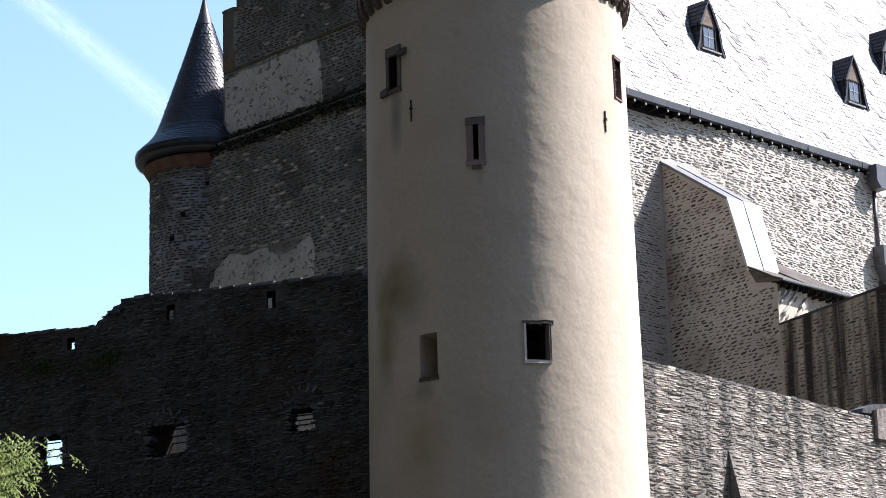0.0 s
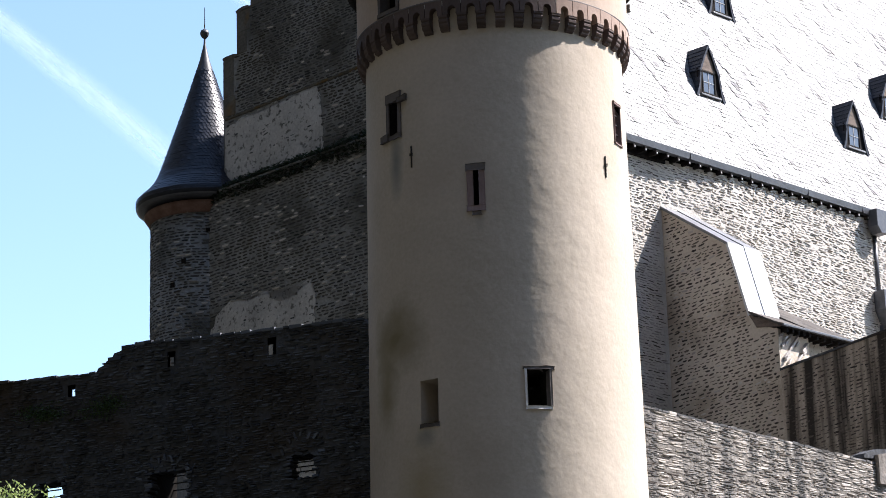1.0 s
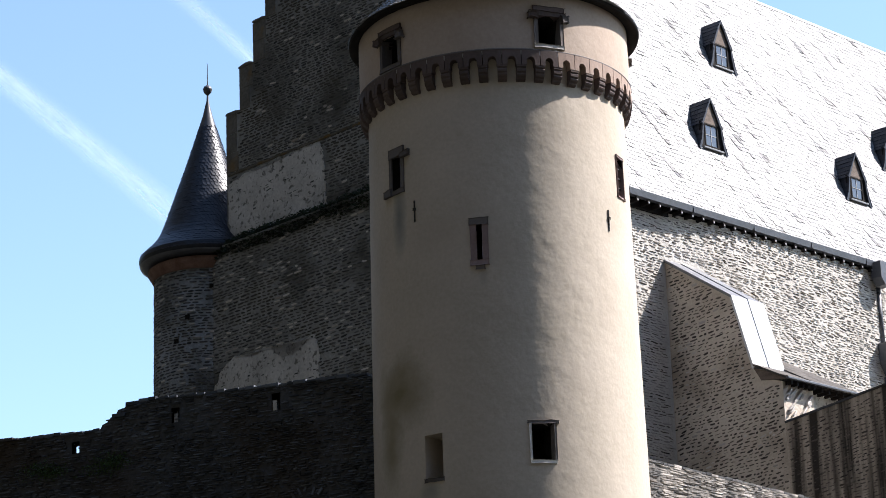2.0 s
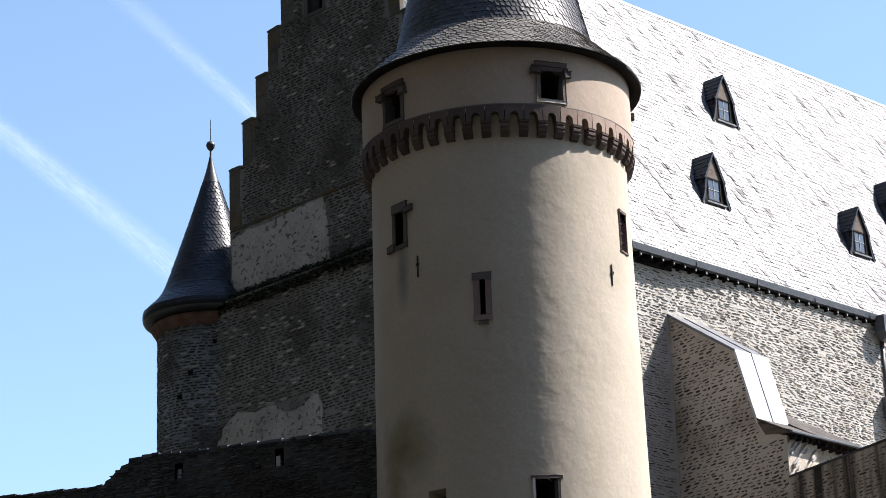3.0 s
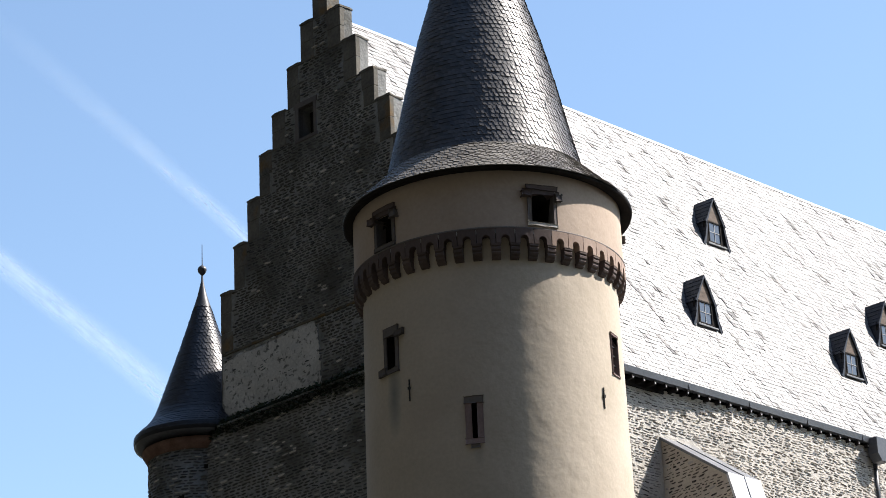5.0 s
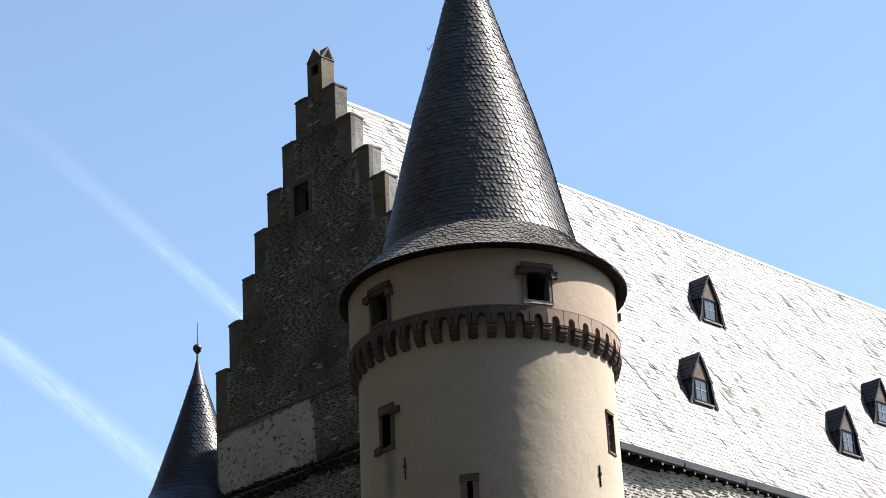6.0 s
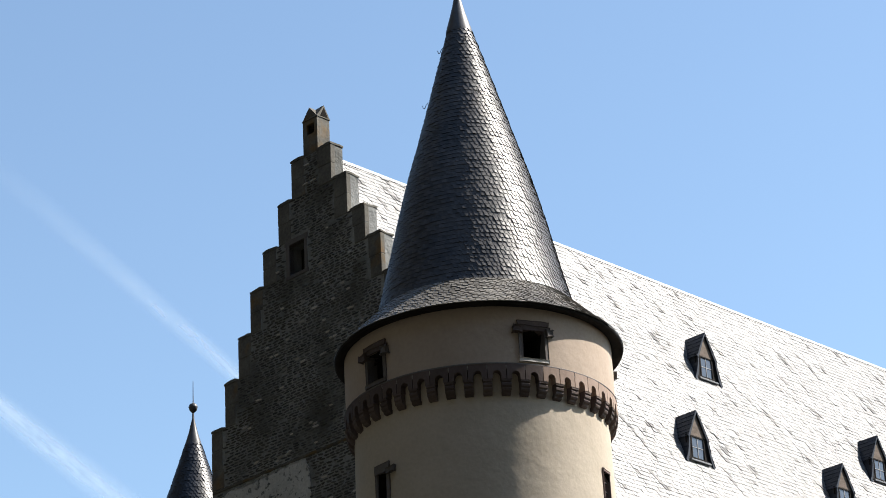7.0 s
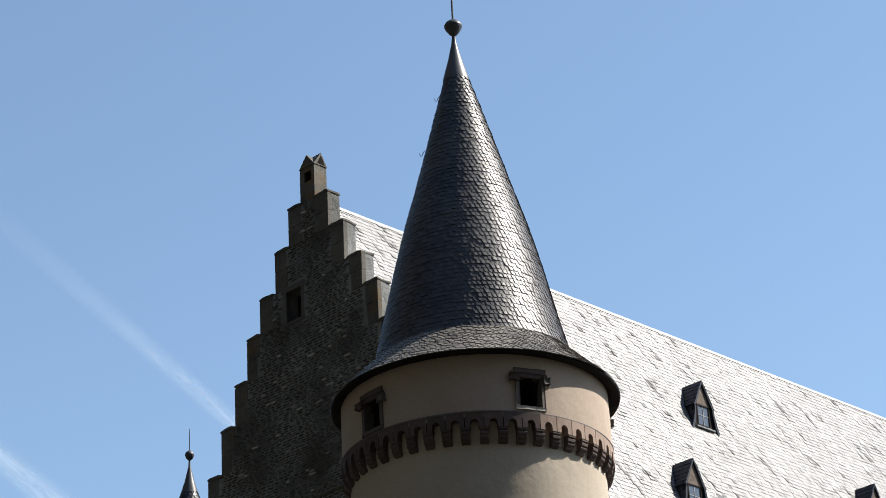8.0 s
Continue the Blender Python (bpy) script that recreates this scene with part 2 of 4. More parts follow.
def round_block(a0, a1, z0, z1, r0, r1, steps=3, tilt=0.0, edge=0.012):
    """A block with rounded edges bent round the z axis; tilt raises its far end."""
    bm = bmesh.new()
    box(bm, 0, 1, r0, r1, 0, 1)
    bmesh.ops.subdivide_edges(bm, edges=[e for e in bm.edges if abs(e.verts[0].co.x - e.verts[1].co.x) > 0.5], cuts=steps)
    seams = [e for e in bm.edges if len(e.link_faces) == 2 and e.calc_face_angle() > 0.5]
    for v in bm.verts:
        v.co.z = z0 + (z1 - z0) * v.co.z + tilt * (v.co.x - 0.5)
        v.co = round_at(a0 + (a1 - a0) * v.co.x, v.co.y, v.co.z)
    bmesh.ops.bevel(bm, geom=seams, offset=edge, segments=1, affect="EDGES")
    for v in bm.verts:
        v.co += v.co.normalized() * 0.012 * noise.noise(v.co * 6) + noise.noise_vector(v.co * 5) * edge * 1.6
    return bm


rnd = random.Random(7)
STONE_SHAPES = []
for k in range(14):
    ring = []
    for i in range(8):
        a = 2 * math.pi * (i + rnd.uniform(-0.28, 0.28)) / 8
        ring.append((0.5 * math.copysign(abs(math.cos(a)) ** 0.7, math.cos(a)) * rnd.uniform(0.85, 1.05),
                     0.5 * math.copysign(abs(math.sin(a)) ** 0.7, math.sin(a)) * rnd.uniform(0.75, 1.05)))
    pts = [(x, z, -0.3) for x, z in ring] + [(x * 0.86, z * 0.78, 1 + rnd.uniform(-0.25, 0.25)) for x, z in ring]
    STONE_SHAPES.append((pts, [tuple(range(8, 16))] + [(i, (i + 1) % 8, 8 + (i + 1) % 8, 8 + i) for i in range(8)]))
PIECE_MESHES = {}


def lay(parent, surf, spots, shapes, mat, name, near, limit=280, label=""):
    """Pieces on a surface. surf(u, v, w) gives places; spots are (u, v, width, height, depth, turn). Those for which near(u, v) holds
    become objects of their own, up to the limit; the rest are joined."""
    pts, faces, count = [], [], 0
    for k, (u, v, wd, ht, dp, turn) in enumerate(spots):
        shape = k * 7 % len(shapes)
        p, f = shapes[shape]
        ct, st = math.cos(turn), math.sin(turn)
        if near(u, v) and count < limit:
            key = (id(shapes), shape, mat.name)
            if key not in PIECE_MESHES:
                data = bpy.data.meshes.new(name)
                data.from_pydata(p, [], f)
                data.materials.append(mat)
                PIECE_MESHES[key] = data
            o = surf(u, v, 0)
            eu, ev, ew = ((surf(u + 0.01, v, 0) - o) * 100, (surf(u, v + 0.01, 0) - o) * 100, (surf(u, v, 0.01) - o) * 100)
            ob = new(name, PIECE_MESHES[key])
            ob.parent = parent
            a, b = (eu * ct + ev * st) * wd, (ev * ct - eu * st) * ht
            c = ew * dp
            ob.matrix_local = Matrix(((a.x, b.x, c.x, o.x), (a.y, b.y, c.y, o.y), (a.z, b.z, c.z, o.z), (0, 0, 0, 1)))
            count += 1
            continue
        base = len(pts)
        for x, y, z in p:
            x, y = x * wd, y * ht
            pts.append(surf(u + x * ct - y * st, v + x * st + y * ct, z * dp))
        faces += [tuple(base + i for i in face) for face in f]
    if pts:
        tagged(part({"slate": "slating"}.get(name, "rubble"), (pts, faces), mat, parent, label), kind="stuff")


def rubble(u0, u1, v0, v1, inside, cover=0.6, size=(0.36, 0.10), depth=0.03, seed=1, lean=0.0):
    """Spots of rough coursed rubble."""
    r, spots = random.Random(seed), []
    v = v0
    while v < v1:
        ht = size[1] * r.uniform(0.7, 1.4)
        u = u0 - r.random() * size[0]
        while u < u1:
            wd = size[0] * r.uniform(0.4, 1.7)
            uu, vv = u + wd / 2, v + ht / 2 + r.uniform(-0.25, 0.25) * ht
            if r.random() < cover and u0 < u + 0.1 and u + wd - 0.1 < u1 and inside(uu, vv):
                spots.append((uu, vv, wd * 0.95, ht * r.uniform(0.55, 1.0), depth * r.uniform(0.4, 1.3), lean + r.gauss(0, 0.035)))
            u += wd + 0.03
        v += ht * 0.95
    return spots


def coursed(u0, u1, v0, v1, inside, pitch=(0.33, 0.17), fill=(0.68, 0.45), depth=0.02, seed=1, gap=0.08, lean=0.0):
    """Spots of flat slates laid in rough level courses with wide mortar joints."""
    r, spots = random.Random(seed), []
    v = v0
    while v < v1:
        row = pitch[1] * r.uniform(0.8, 1.22)
        u = u0 + 0.1 - r.random() * pitch[0]
        while u < u1:
            cell = pitch[0] * (r.uniform(0.42, 1.75) if fill[1] < 0.7 else r.uniform(0.55, 1.55))
            wd, ht = cell * min(0.98, fill[0] * r.uniform(0.75, 1.25)), row * fill[1] * (r.uniform(0.5, 1.45) if fill[1] < 0.7 else r.uniform(0.72, 1.08))
            uu, vv = u + cell / 2, v + row / 2 + 0.05 * noise.noise((u * 0.5, v * 0.8, seed)) + r.gauss(0, 0.10 if fill[1] < 0.7 else 0.05) * row
            if r.random() > gap and u0 < uu - wd / 2 and uu + wd / 2 < u1 and inside(uu, vv):
                spots.append((uu, vv, wd, ht, depth * r.uniform(0.5, 1.4), lean + r.gauss(0, 0.08)))
            u += cell
        v += row
    return spots


def skew_slate(tip, slip):
    """A slate cut aslant, its raised edge on the left."""
    p = [(-0.85 + slip, 0.62, 0.45), (0.15 + slip, 0.62, 0.1), (0.58, -0.42, 0.45), (0.30 - tip, -0.52, 0.9), (-0.42, -0.40, 1.2), (-0.85 + slip, 0.62, -0.2), (0.58, -0.42, -0.2), (0.30 - tip, -0.52, -0.2), (-0.42, -0.40, -0.2)]
    return p, [(0, 4, 3, 2, 1), (2, 3, 7, 6), (3, 4, 8, 7), (4, 0, 5, 8)]


SLATES_SKEW = [skew_slate(rnd.uniform(-0.1, 0.2), rnd.uniform(-0.08, 0.08)) for _ in range(12)]


def roof_slate(tip, slip):
    """A slate cut slightly aslant, thick along its foot."""
    p = [(-0.70 + slip, 0.62, 0.15), (0.30 + slip, 0.62, 0.1), (0.53, -0.46, 0.95), (0.30 - tip, -0.50, 1.1), (-0.46, -0.46, 1.15), (-0.70 + slip, 0.62, -0.2), (0.53, -0.46, -0.2), (0.30 - tip, -0.50, -0.2), (-0.46, -0.46, -0.2)]
    return p, [(0, 4, 3, 2, 1), (2, 3, 7, 6), (3, 4, 8, 7), (4, 0, 5, 8)]


SLATES_ROOF = [roof_slate(rnd.uniform(-0.1, 0.2), rnd.uniform(-0.16, 0.16)) for _ in range(12)]

# ---------------------------------------------------------------- ground


def land(x, y):
    def ease(a, b, v):
        k = min(max((v - a) / (b - a), 0), 1)
        return k * k * (3 - 2 * k)
    far, away = math.hypot(x, y - 70), math.hypot(x, y)
    bearing = math.degrees(math.atan2(x, y))                # unseen hills, added to block sky light; open towards castle and sunny side
    steep = max(ease(22, 45, -bearing), ease(96, 118, bearing))
    hill = steep * (195 * ease(8, 125, away) + 150 * ease(110, 480, away)) * (1 - ease(700, 2600, away))
    return 8.0 * ease(14, 54, y) * (1 - ease(90, 420, far)) + hill + 0.25 * noise.noise((x * 0.08, y * 0.08, 0)) * ease(3, 20, abs(y) + abs(x))


steps = [0.0]
while steps[-1] < 4000:
    steps.append(steps[-1] + max(3.0, steps[-1] * 0.12))
axis = [-s for s in steps[:0:-1]] + steps
pts = [(x, y + 60, land(x, y + 60)) for y in axis for x in axis]
n = len(axis)
faces = [(j * n + i, j * n + i + 1, (j + 1) * n + i + 1, (j + 1) * n + i) for j in range(n - 1) for i in range(n - 1)]
tagged(part("ground", (pts, faces), DARK_GROUND, smooth=True), "dark ground with unseen hills added to block sky light", "ground", kind="structure")

# ---------------------------------------------------------------- palace: x runs along the long wall, y along the gable
CORNER = (0.416, 82.584, 0.0)
PALACE = pose(*CORNER, 0, 0, 45)
palace = empty("palace", PALACE, "tall medieval stone palace with stepped gable and steep slate roof", "castle building")
BASE = 6.0
LENGTH = 46.0
BEND = -0.36                               # the wall stands further out past the buttress
# long wall, facing the sun
long_wall = part("long_wall", prism([(0.62, 0.0), (10.6, 0.0), (15.3, BEND), (LENGTH, BEND), (LENGTH, 0.9), (0.62, 0.9)], BASE, 31.15, "z"), MORTAR, palace, "sunlit rubble wall with pale mortar")
part("rear_wall", boxes((0.62, LENGTH, 11.46, 12.36, BASE, 31.15)), MORTAR, palace)
part("end_wall", prism([(0, BASE), (12.36, BASE), (12.36, 31.1), (6.18, 45.6), (0, 31.1)], LENGTH, LENGTH + 0.8, "x"), MORTAR, palace)
# stepped gable
MID = 6.2
LEVELS = [(45.87, 1.15), (44.26, 1.99), (42.57, 2.93), (41.12, 3.74), (39.40, 4.50), (37.76, 5.34), (35.99, 6.17)]
lots, foot = [], [z for z, h in LEVELS[1:]] + [BASE]
for (z, h), low in zip(LEVELS, foot):
    if low < 42.4 < z or low < 41.1 < z:      # the layers that the small window goes through
        z1, z0 = min(z, 42.4), max(low, 41.1)
        if z > 42.4:
            lots.append((0, 0.62, MID - h, MID + h, 42.4, z))
        if low < 41.1:
            lots.append((0, 0.62, MID - h, MID + h, low, 41.1))
        lots += [(0, 0.62, MID - h, 6.72, z0, z1), (0, 0.62, 7.58, MID + h, z0, z1)]
    else:
        lots.append((0, 0.62, MID - h, MID + h, low, z))
lots.sort(key=lambda b: b[4])
gable = part("gable_wall", boxes(lots[0]), MORTAR_SHADE, palace, "shaded rubble gable with seven crow steps")
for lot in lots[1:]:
    part("gable_stage", boxes(lot), MORTAR_SHADE, gable)
# solid black box behind the window for the darkness inside
part("gable_room", boxes((0.64, 1.6, 6.6, 7.7, 41.0, 42.5)), SHADE_BLACK, palace)
win = part("gable_window", boxes((-0.02, 0.25, 6.55, 6.72, 41.0, 42.5), (-0.02, 0.25, 7.58, 7.78, 41.0, 42.5), (-0.025, 0.25, 6.5, 7.85, 42.4, 42.62),
           (-0.03, 0.25, 6.5, 7.8, 40.95, 41.1), bevel=0.012), SANDSTONE_GREY, palace, "square unglazed gable window with a dark stone frame")
part("string_course", prism([(-0.034, 33.50), (-0.02, 33.58), (0.1, 33.60), (0.1, 33.47), (-0.03, 33.47)], 0.1, 12.3, "y"), MOSSY, palace, "mossy string course")
# smooth dressed blocks on the steps, and their capping stones
for (z, h), low in zip(LEVELS, foot):
    low = max(low, 33.6)
    wide = 0.78
    for side in (1, -1):
        a, b = sorted((MID + side * h, MID + side * (h - wide)))
        courses = max(1, round((z - low) / 0.8))
        for k in range(courses):
            z0, z1 = low + (z - low) * k / courses, low + (z - low) * (k + 1) / courses
            out = 0.016 if side > 0 else 0.02
            bm = boxes((-out - rnd.uniform(0, 0.008), 0.2, a + (0 if side < 0 else rnd.uniform(0, 0.2)) - (0.012 if side < 0 else 0), b + (0.012 if side > 0 else -rnd.uniform(0, 0.2)), z0 + 0.008, z1 - 0.008), bevel=0.02)
            part("step_block", bm, DRESSED, gable)
        bm = bmesh.new()
        box(bm, -0.035, 0.655, a - 0.03, b + 0.03, z, z + 0.08)
        bmesh.ops.subdivide_edges(bm, edges=bm.edges[:], cuts=3, use_grid_fill=True)
        for v in bm.verts:
            v.co.z += 0.05 * noise.noise(v.co * 2.3) + (0.04 if v.co.z > z + 0.05 and abs(v.co.y - (a + b) / 2) < 0.3 else 0)
            v.co.y += 0.04 * noise.noise(v.co * 2 + Vector((9, 0, 0)))
        part("step_cap", bm, DRESSED, gable, smooth=False)
# pinnacle: two small gables with a valley between
PIN = [(0.0, 0.12, 5.79, 5.98, 45.87, 47.4), (0.0, 0.12, 6.40, 6.63, 45.87, 47.4), (0.0, 0.12, 5.98, 6.40, 45.87, 46.75), (0.0, 0.12, 5.98, 6.40, 47.2, 47.4),
       (0.12, 0.55, 5.9, 6.52, 47.28, 47.38), (0.12, 0.55, 5.79, 5.9, 45.87, 47.4), (0.12, 0.55, 6.52, 6.63, 45.87, 47.4), (0.55, 0.66, 5.79, 6.63, 45.87, 47.4)]
pin = part("pinnacle", boxes(PIN[0], bevel=0.008), DRESSED, palace, "hollow stone pinnacle with two small gables")
for lot in PIN[1:]:
    part("pinnacle_slab", boxes(lot, bevel=0.008), DRESSED, pin)
part("pinnacle_gable", prism([(5.77, 47.4), (6.65, 47.4), (6.21, 47.93)], -0.015, 0.68, "x"), DRESSED, pin)
part("pinnacle_gable", prism([(-0.03, 47.4), (0.69, 47.4), (0.36, 47.97)], 5.765, 6.655, "y"), DRESSED, pin)
# dark triangle laid on the side gable as the shade of a recess
part("gable_recess", prism([(0.16, 47.46), (0.56, 47.46), (0.36, 47.86)], 5.757, 5.80, "y"), SHADE_BLACK, pin)
# roof
EAVE_Y, EAVE_Z, RIDGE_Y, RIDGE_Z = -0.40, 31.55, 6.18, 46.1
SLOPE = Vector((0, RIDGE_Y - EAVE_Y, RIDGE_Z - EAVE_Z)).normalized()
ROOF_UP = Vector((0, -SLOPE.z, SLOPE.y))
RUN = math.hypot(RIDGE_Y - EAVE_Y, RIDGE_Z - EAVE_Z)
roof = part("roof", prism([(EAVE_Y, EAVE_Z - 0.06), (RIDGE_Y, RIDGE_Z - 0.06), (12.76, EAVE_Z - 0.06), (12.76, EAVE_Z - 0.2), (RIDGE_Y, RIDGE_Z - 0.3), (EAVE_Y, EAVE_Z - 0.2)],
            0.62, LENGTH + 0.9, "x"), DARK_WOOD, palace, "steep slate roof shining in the sun")
part("ridge_cap", prism([(RIDGE_Y - 0.10, RIDGE_Z - 0.14), (RIDGE_Y - 0.02, RIDGE_Z + 0.03), (RIDGE_Y + 0.02, RIDGE_Z + 0.03), (RIDGE_Y + 0.10, RIDGE_Z - 0.14)], 0.64, LENGTH + 0.9, "x"), LEAD, palace)
# gutter, rafter ends
gut = part("gutter", prism([(-0.36, 31.25), (-0.56, 31.27), (-0.60, 31.52), (-0.57, 31.53), (-0.54, 31.31), (-0.36, 31.29)], 0.7, LENGTH, "x"), LEAD_DARK, palace, "dark lead gutter")
for k in range(12):
    x = 1.4 + 3.7 * k
    part("gutter_joint", boxes((x, x + 0.03, -0.604, -0.5, 31.26, 31.534)), LEAD_DARK, gut)
part("wall_plate", boxes((0.62, 11.5, -0.14, 0.1, 30.98, 31.24)), DARK_WOOD, palace)
for k in range(70):
    x = 0.9 + 0.64 * k
    rafter = part("rafter_end", boxes((x, x + 0.12, -0.53, 0.0, 31.06, 31.22), bevel=0.01), DARK_WOOD, palace)
    if 8 < x < 30:
        part("end_cap", boxes((x + 0.03, x + 0.09, -0.548, -0.532, 31.09, 31.155)), WHITE_WOOD, rafter)


def roof_at(u, v, w):
    return Vector((u, EAVE_Y, EAVE_Z)) + SLOPE * v + ROOF_UP * w


DORMER_EDGE = [(0.90, -0.08), (0.74, 0.30), (0.63, 0.80), (0.60, 1.02), (0.66, 1.00), (0.47, 1.34), (0.24, 1.80), (0.0, 2.22)]


def dormer(x, y, z):
    """A small slated dormer with a pointed roof that sweeps down to the sill; (x, y, z): foot of its front at its middle."""
    outer = DORMER_EDGE + [(-a, h) for a, h in DORMER_EDGE[-2::-1]]
    inner = [(a * 0.90, h - 0.10) for a, h in outer]
    bm = bmesh.new()
    rows = []
    for yy in (-0.10, 1.25):
        rows.append([bm.verts.new((a * (1 if yy < 0 else 0.96) + 0.008 * noise.noise((a * 4, yy, h * 4)), yy, h)) for a, h in outer + inner[::-1]])
    n = len(outer) * 2
    for i in range(n):
        bm.faces.new((rows[0][i], rows[0][(i + 1) % n], rows[1][(i + 1) % n], rows[1][i]))
    for ring, way in ((rows[0], 1), (rows[1], -1)):
        for i in range(len(outer) - 1):
            bm.faces.new((ring[i], ring[i + 1], ring[n - 2 - i], ring[n - 1 - i])[::way])
    body = part("dormer", bm, SLATE_BLUE, palace, "dark slated dormer with a pointed roof")
    body.matrix_local = Matrix.Translation((x, y, z))
    part("dormer_gable", prism([(-0.58, 1.10), (0.58, 1.10), (0.42, 1.24), (0.2, 1.70), (0.0, 2.10), (-0.2, 1.70), (-0.42, 1.24)], -0.02, 0.04, "y"), BOARD_WOOD, body, "weathered boarded gable")
    for a0, a1 in ((-0.66, -0.42), (0.42, 0.66)):
        part("post", boxes((a0, a1, -0.01, 0.06, 0.0, 1.10)), DARK_WOOD, body)
    frame_part = part("window_frame", boxes((-0.42, -0.36, -0.03, 0.04, 0.10, 1.10)), DARK_WOOD, body)
    for lot in ((0.36, 0.42, -0.03, 0.04, 0.10, 1.10), (-0.36, 0.36, -0.03, 0.04, 0.10, 0.16), (-0.36, 0.36, -0.03, 0.04, 1.04, 1.10), (-0.012, 0.012, -0.01, 0.007, 0.16, 1.04), (-0.36, 0.36, -0.01, 0.007, 0.60, 0.625)):
        part("frame_bar", boxes(lot), WHITE_WOOD if lot[1] - lot[0] < 0.04 or lot[5] - lot[4] < 0.04 else DARK_WOOD, body)
    part("pane", boxes((-0.36, 0.36, 0.008, 0.018, 0.16, 1.04)), PANE, body)
    part("sill", boxes((-0.62, 0.62, -0.14, 0.02, -0.04, 0.03), bevel=0.01), LEAD, body)
    r = random.Random(int(x * 10))
    for side in (-1, 1):                       # slates hung on the cheeks and the little roof
        for (a0, h0), (a1, h1) in zip(DORMER_EDGE, DORMER_EDGE[1:]):
            if h1 < h0:
                continue
            rows = max(1, round(math.hypot(a1 - a0, h1 - h0) / 0.24))
            for j in range(rows):
                pa, pb = Vector((a0, h0)).lerp(Vector((a1, h1)), j / rows), Vector((a0, h0)).lerp(Vector((a1, h1)), (j + 1.12) / rows)
                nrm = Vector((pb.y - pa.y, pa.x - pb.x)).normalized()
                y0 = -0.10 - r.uniform(0, 0.02)
                while y0 < 1.0:
                    y1 = y0 + r.uniform(0.18, 0.28)
                    lift = r.uniform(0.016, 0.028)
                    q = [(side * (p.x + nrm.x * w), yy, p.y + nrm.y * w) for p, w in ((pa, lift), (pb, 0.004)) for yy in (y0, y1 - 0.012)]
                    q += [(side * pa.x, y0, pa.y), (side * pa.x, y1 - 0.012, pa.y)]
                    part("cheek_slate", (q, [(0, 1, 3, 2), (4, 5, 1, 0), (4, 0, 2)]), SLATE_BLUE, body)
                    y0 = y1
    # near-black panel standing for the unlit room behind
    part("backing", boxes((-0.5, 0.5, 0.30, 0.34, 0.0, 1.1)), SHADE_BLACK, body)
    return body


DORMERS = [(16.17, 1.22, 35.13), (20.30, 3.62, 40.42), (25.78, 1.11, 34.90), (30.46, 2.34, 37.60)]
for place in DORMERS:
    dormer(*place)

# buttress against the long wall, with a metal coping
BX0, BX1 = 11.21, 12.98
side = [(0.0, BASE), (0.0, 29.15), (-3.10, 27.0), (-3.88, 24.2), (-4.2, 23.75), (-5.16, 23.4), (-5.16, BASE)]
buttress = part("buttress", prism(side, BX0, BX1, "x"), MORTAR_TAN, palace, "massive stepped rubble buttress with zinc coping")
for (y0, z0), (y1, z1), mat in (((0.0, 29.27), (-3.17, 27.09), LEAD), ((-3.17, 27.09), (-3.98, 24.15), ZINC)):
    d = Vector((y1 - y0, z1 - z0)).normalized()
    nrm = Vector((d.y, -d.x)) if -d.x > 0 else Vector((-d.y, d.x))
    ol = [(y0, z0), (y1, z1), (y1 - nrm.x * 0.1, z1 - nrm.y * 0.1), (y0 - nrm.x * 0.1, z0 - nrm.y * 0.1)]
    sheet = part("coping", prism(ol, BX0 - 0.06, BX1 + 0.06, "x"), mat, buttress, "folded metal coping")
    mid = (BX0 + BX1) / 2
    ol = [(y0 + nrm.x * 0.035, z0 + nrm.y * 0.035), (y1 + nrm.x * 0.035, z1 + nrm.y * 0.035), (y1, z1), (y0, z0)]
    part("seam", prism(ol, mid - 0.015, mid + 0.015, "x"), mat, buttress)
part("eaves_board", prism([(-3.9, 24.2), (-4.05, 24.1), (-5.45, 23.55), (-5.45, 23.44), (-4.25, 23.62)], BX0 - 0.05, BX0 - 0.005, "x"), BOARD_WOOD, buttress, "brown weathered eaves board")
# lean-to beside the buttress
lean = part("lean_to", boxes((BX1 + 0.004, 15.55, -4.85, BEND - 0.01, BASE, 23.3)), OLD_PLASTER, palace, "small plastered lean-to with a grey slate roof")
for lot in ([(11.12, -5.46, 23.50), (BX1, -5.46, 23.50), (BX1, -3.95, 24.30), (11.12, -3.95, 24.30)], [(BX1, -5.46, 23.50), (15.72, -5.46, 23.50), (15.72, BEND, 26.45), (BX1, BEND, 26.45)]):
    bm = bmesh.new()
    top, low = [bm.verts.new(q) for q in lot], [bm.verts.new((x, y, z - 0.09)) for x, y, z in lot]
    bm.faces.new(top), bm.faces.new(low[::-1])
    for i in range(4):
        bm.faces.new((top[i], low[i], low[(i + 1) % 4], top[(i + 1) % 4]))
    part("lean_to_roof", bm, SLATE_LEAN, lean, "dark mossy slate lean-to roof")
part("lean_to_gutter", boxes((11.05, 15.75, -5.56, -5.45, 23.42, 23.51), bevel=0.02), LEAD_DARK, lean)
part("soffit", boxes((11.1, 15.7, -5.43, -5.18, 23.40, 23.425), (BX1 + 0.02, 15.7, -5.18, -4.86, 23.40, 23.425)), DARK_WOOD, lean)
for k in range(5):
    x = 11.35 + 0.33 * k
    part("rafter_end", boxes((x, x + 0.12, -5.44, -5.17, 23.26, 23.42)), DARK_WOOD, lean)
for k in range(6):
    x = 13.2 + 0.42 * k
    part("rafter_end", boxes((x, x + 0.1, -5.4, -4.86, 23.24, 23.40)), DARK_WOOD, lean)
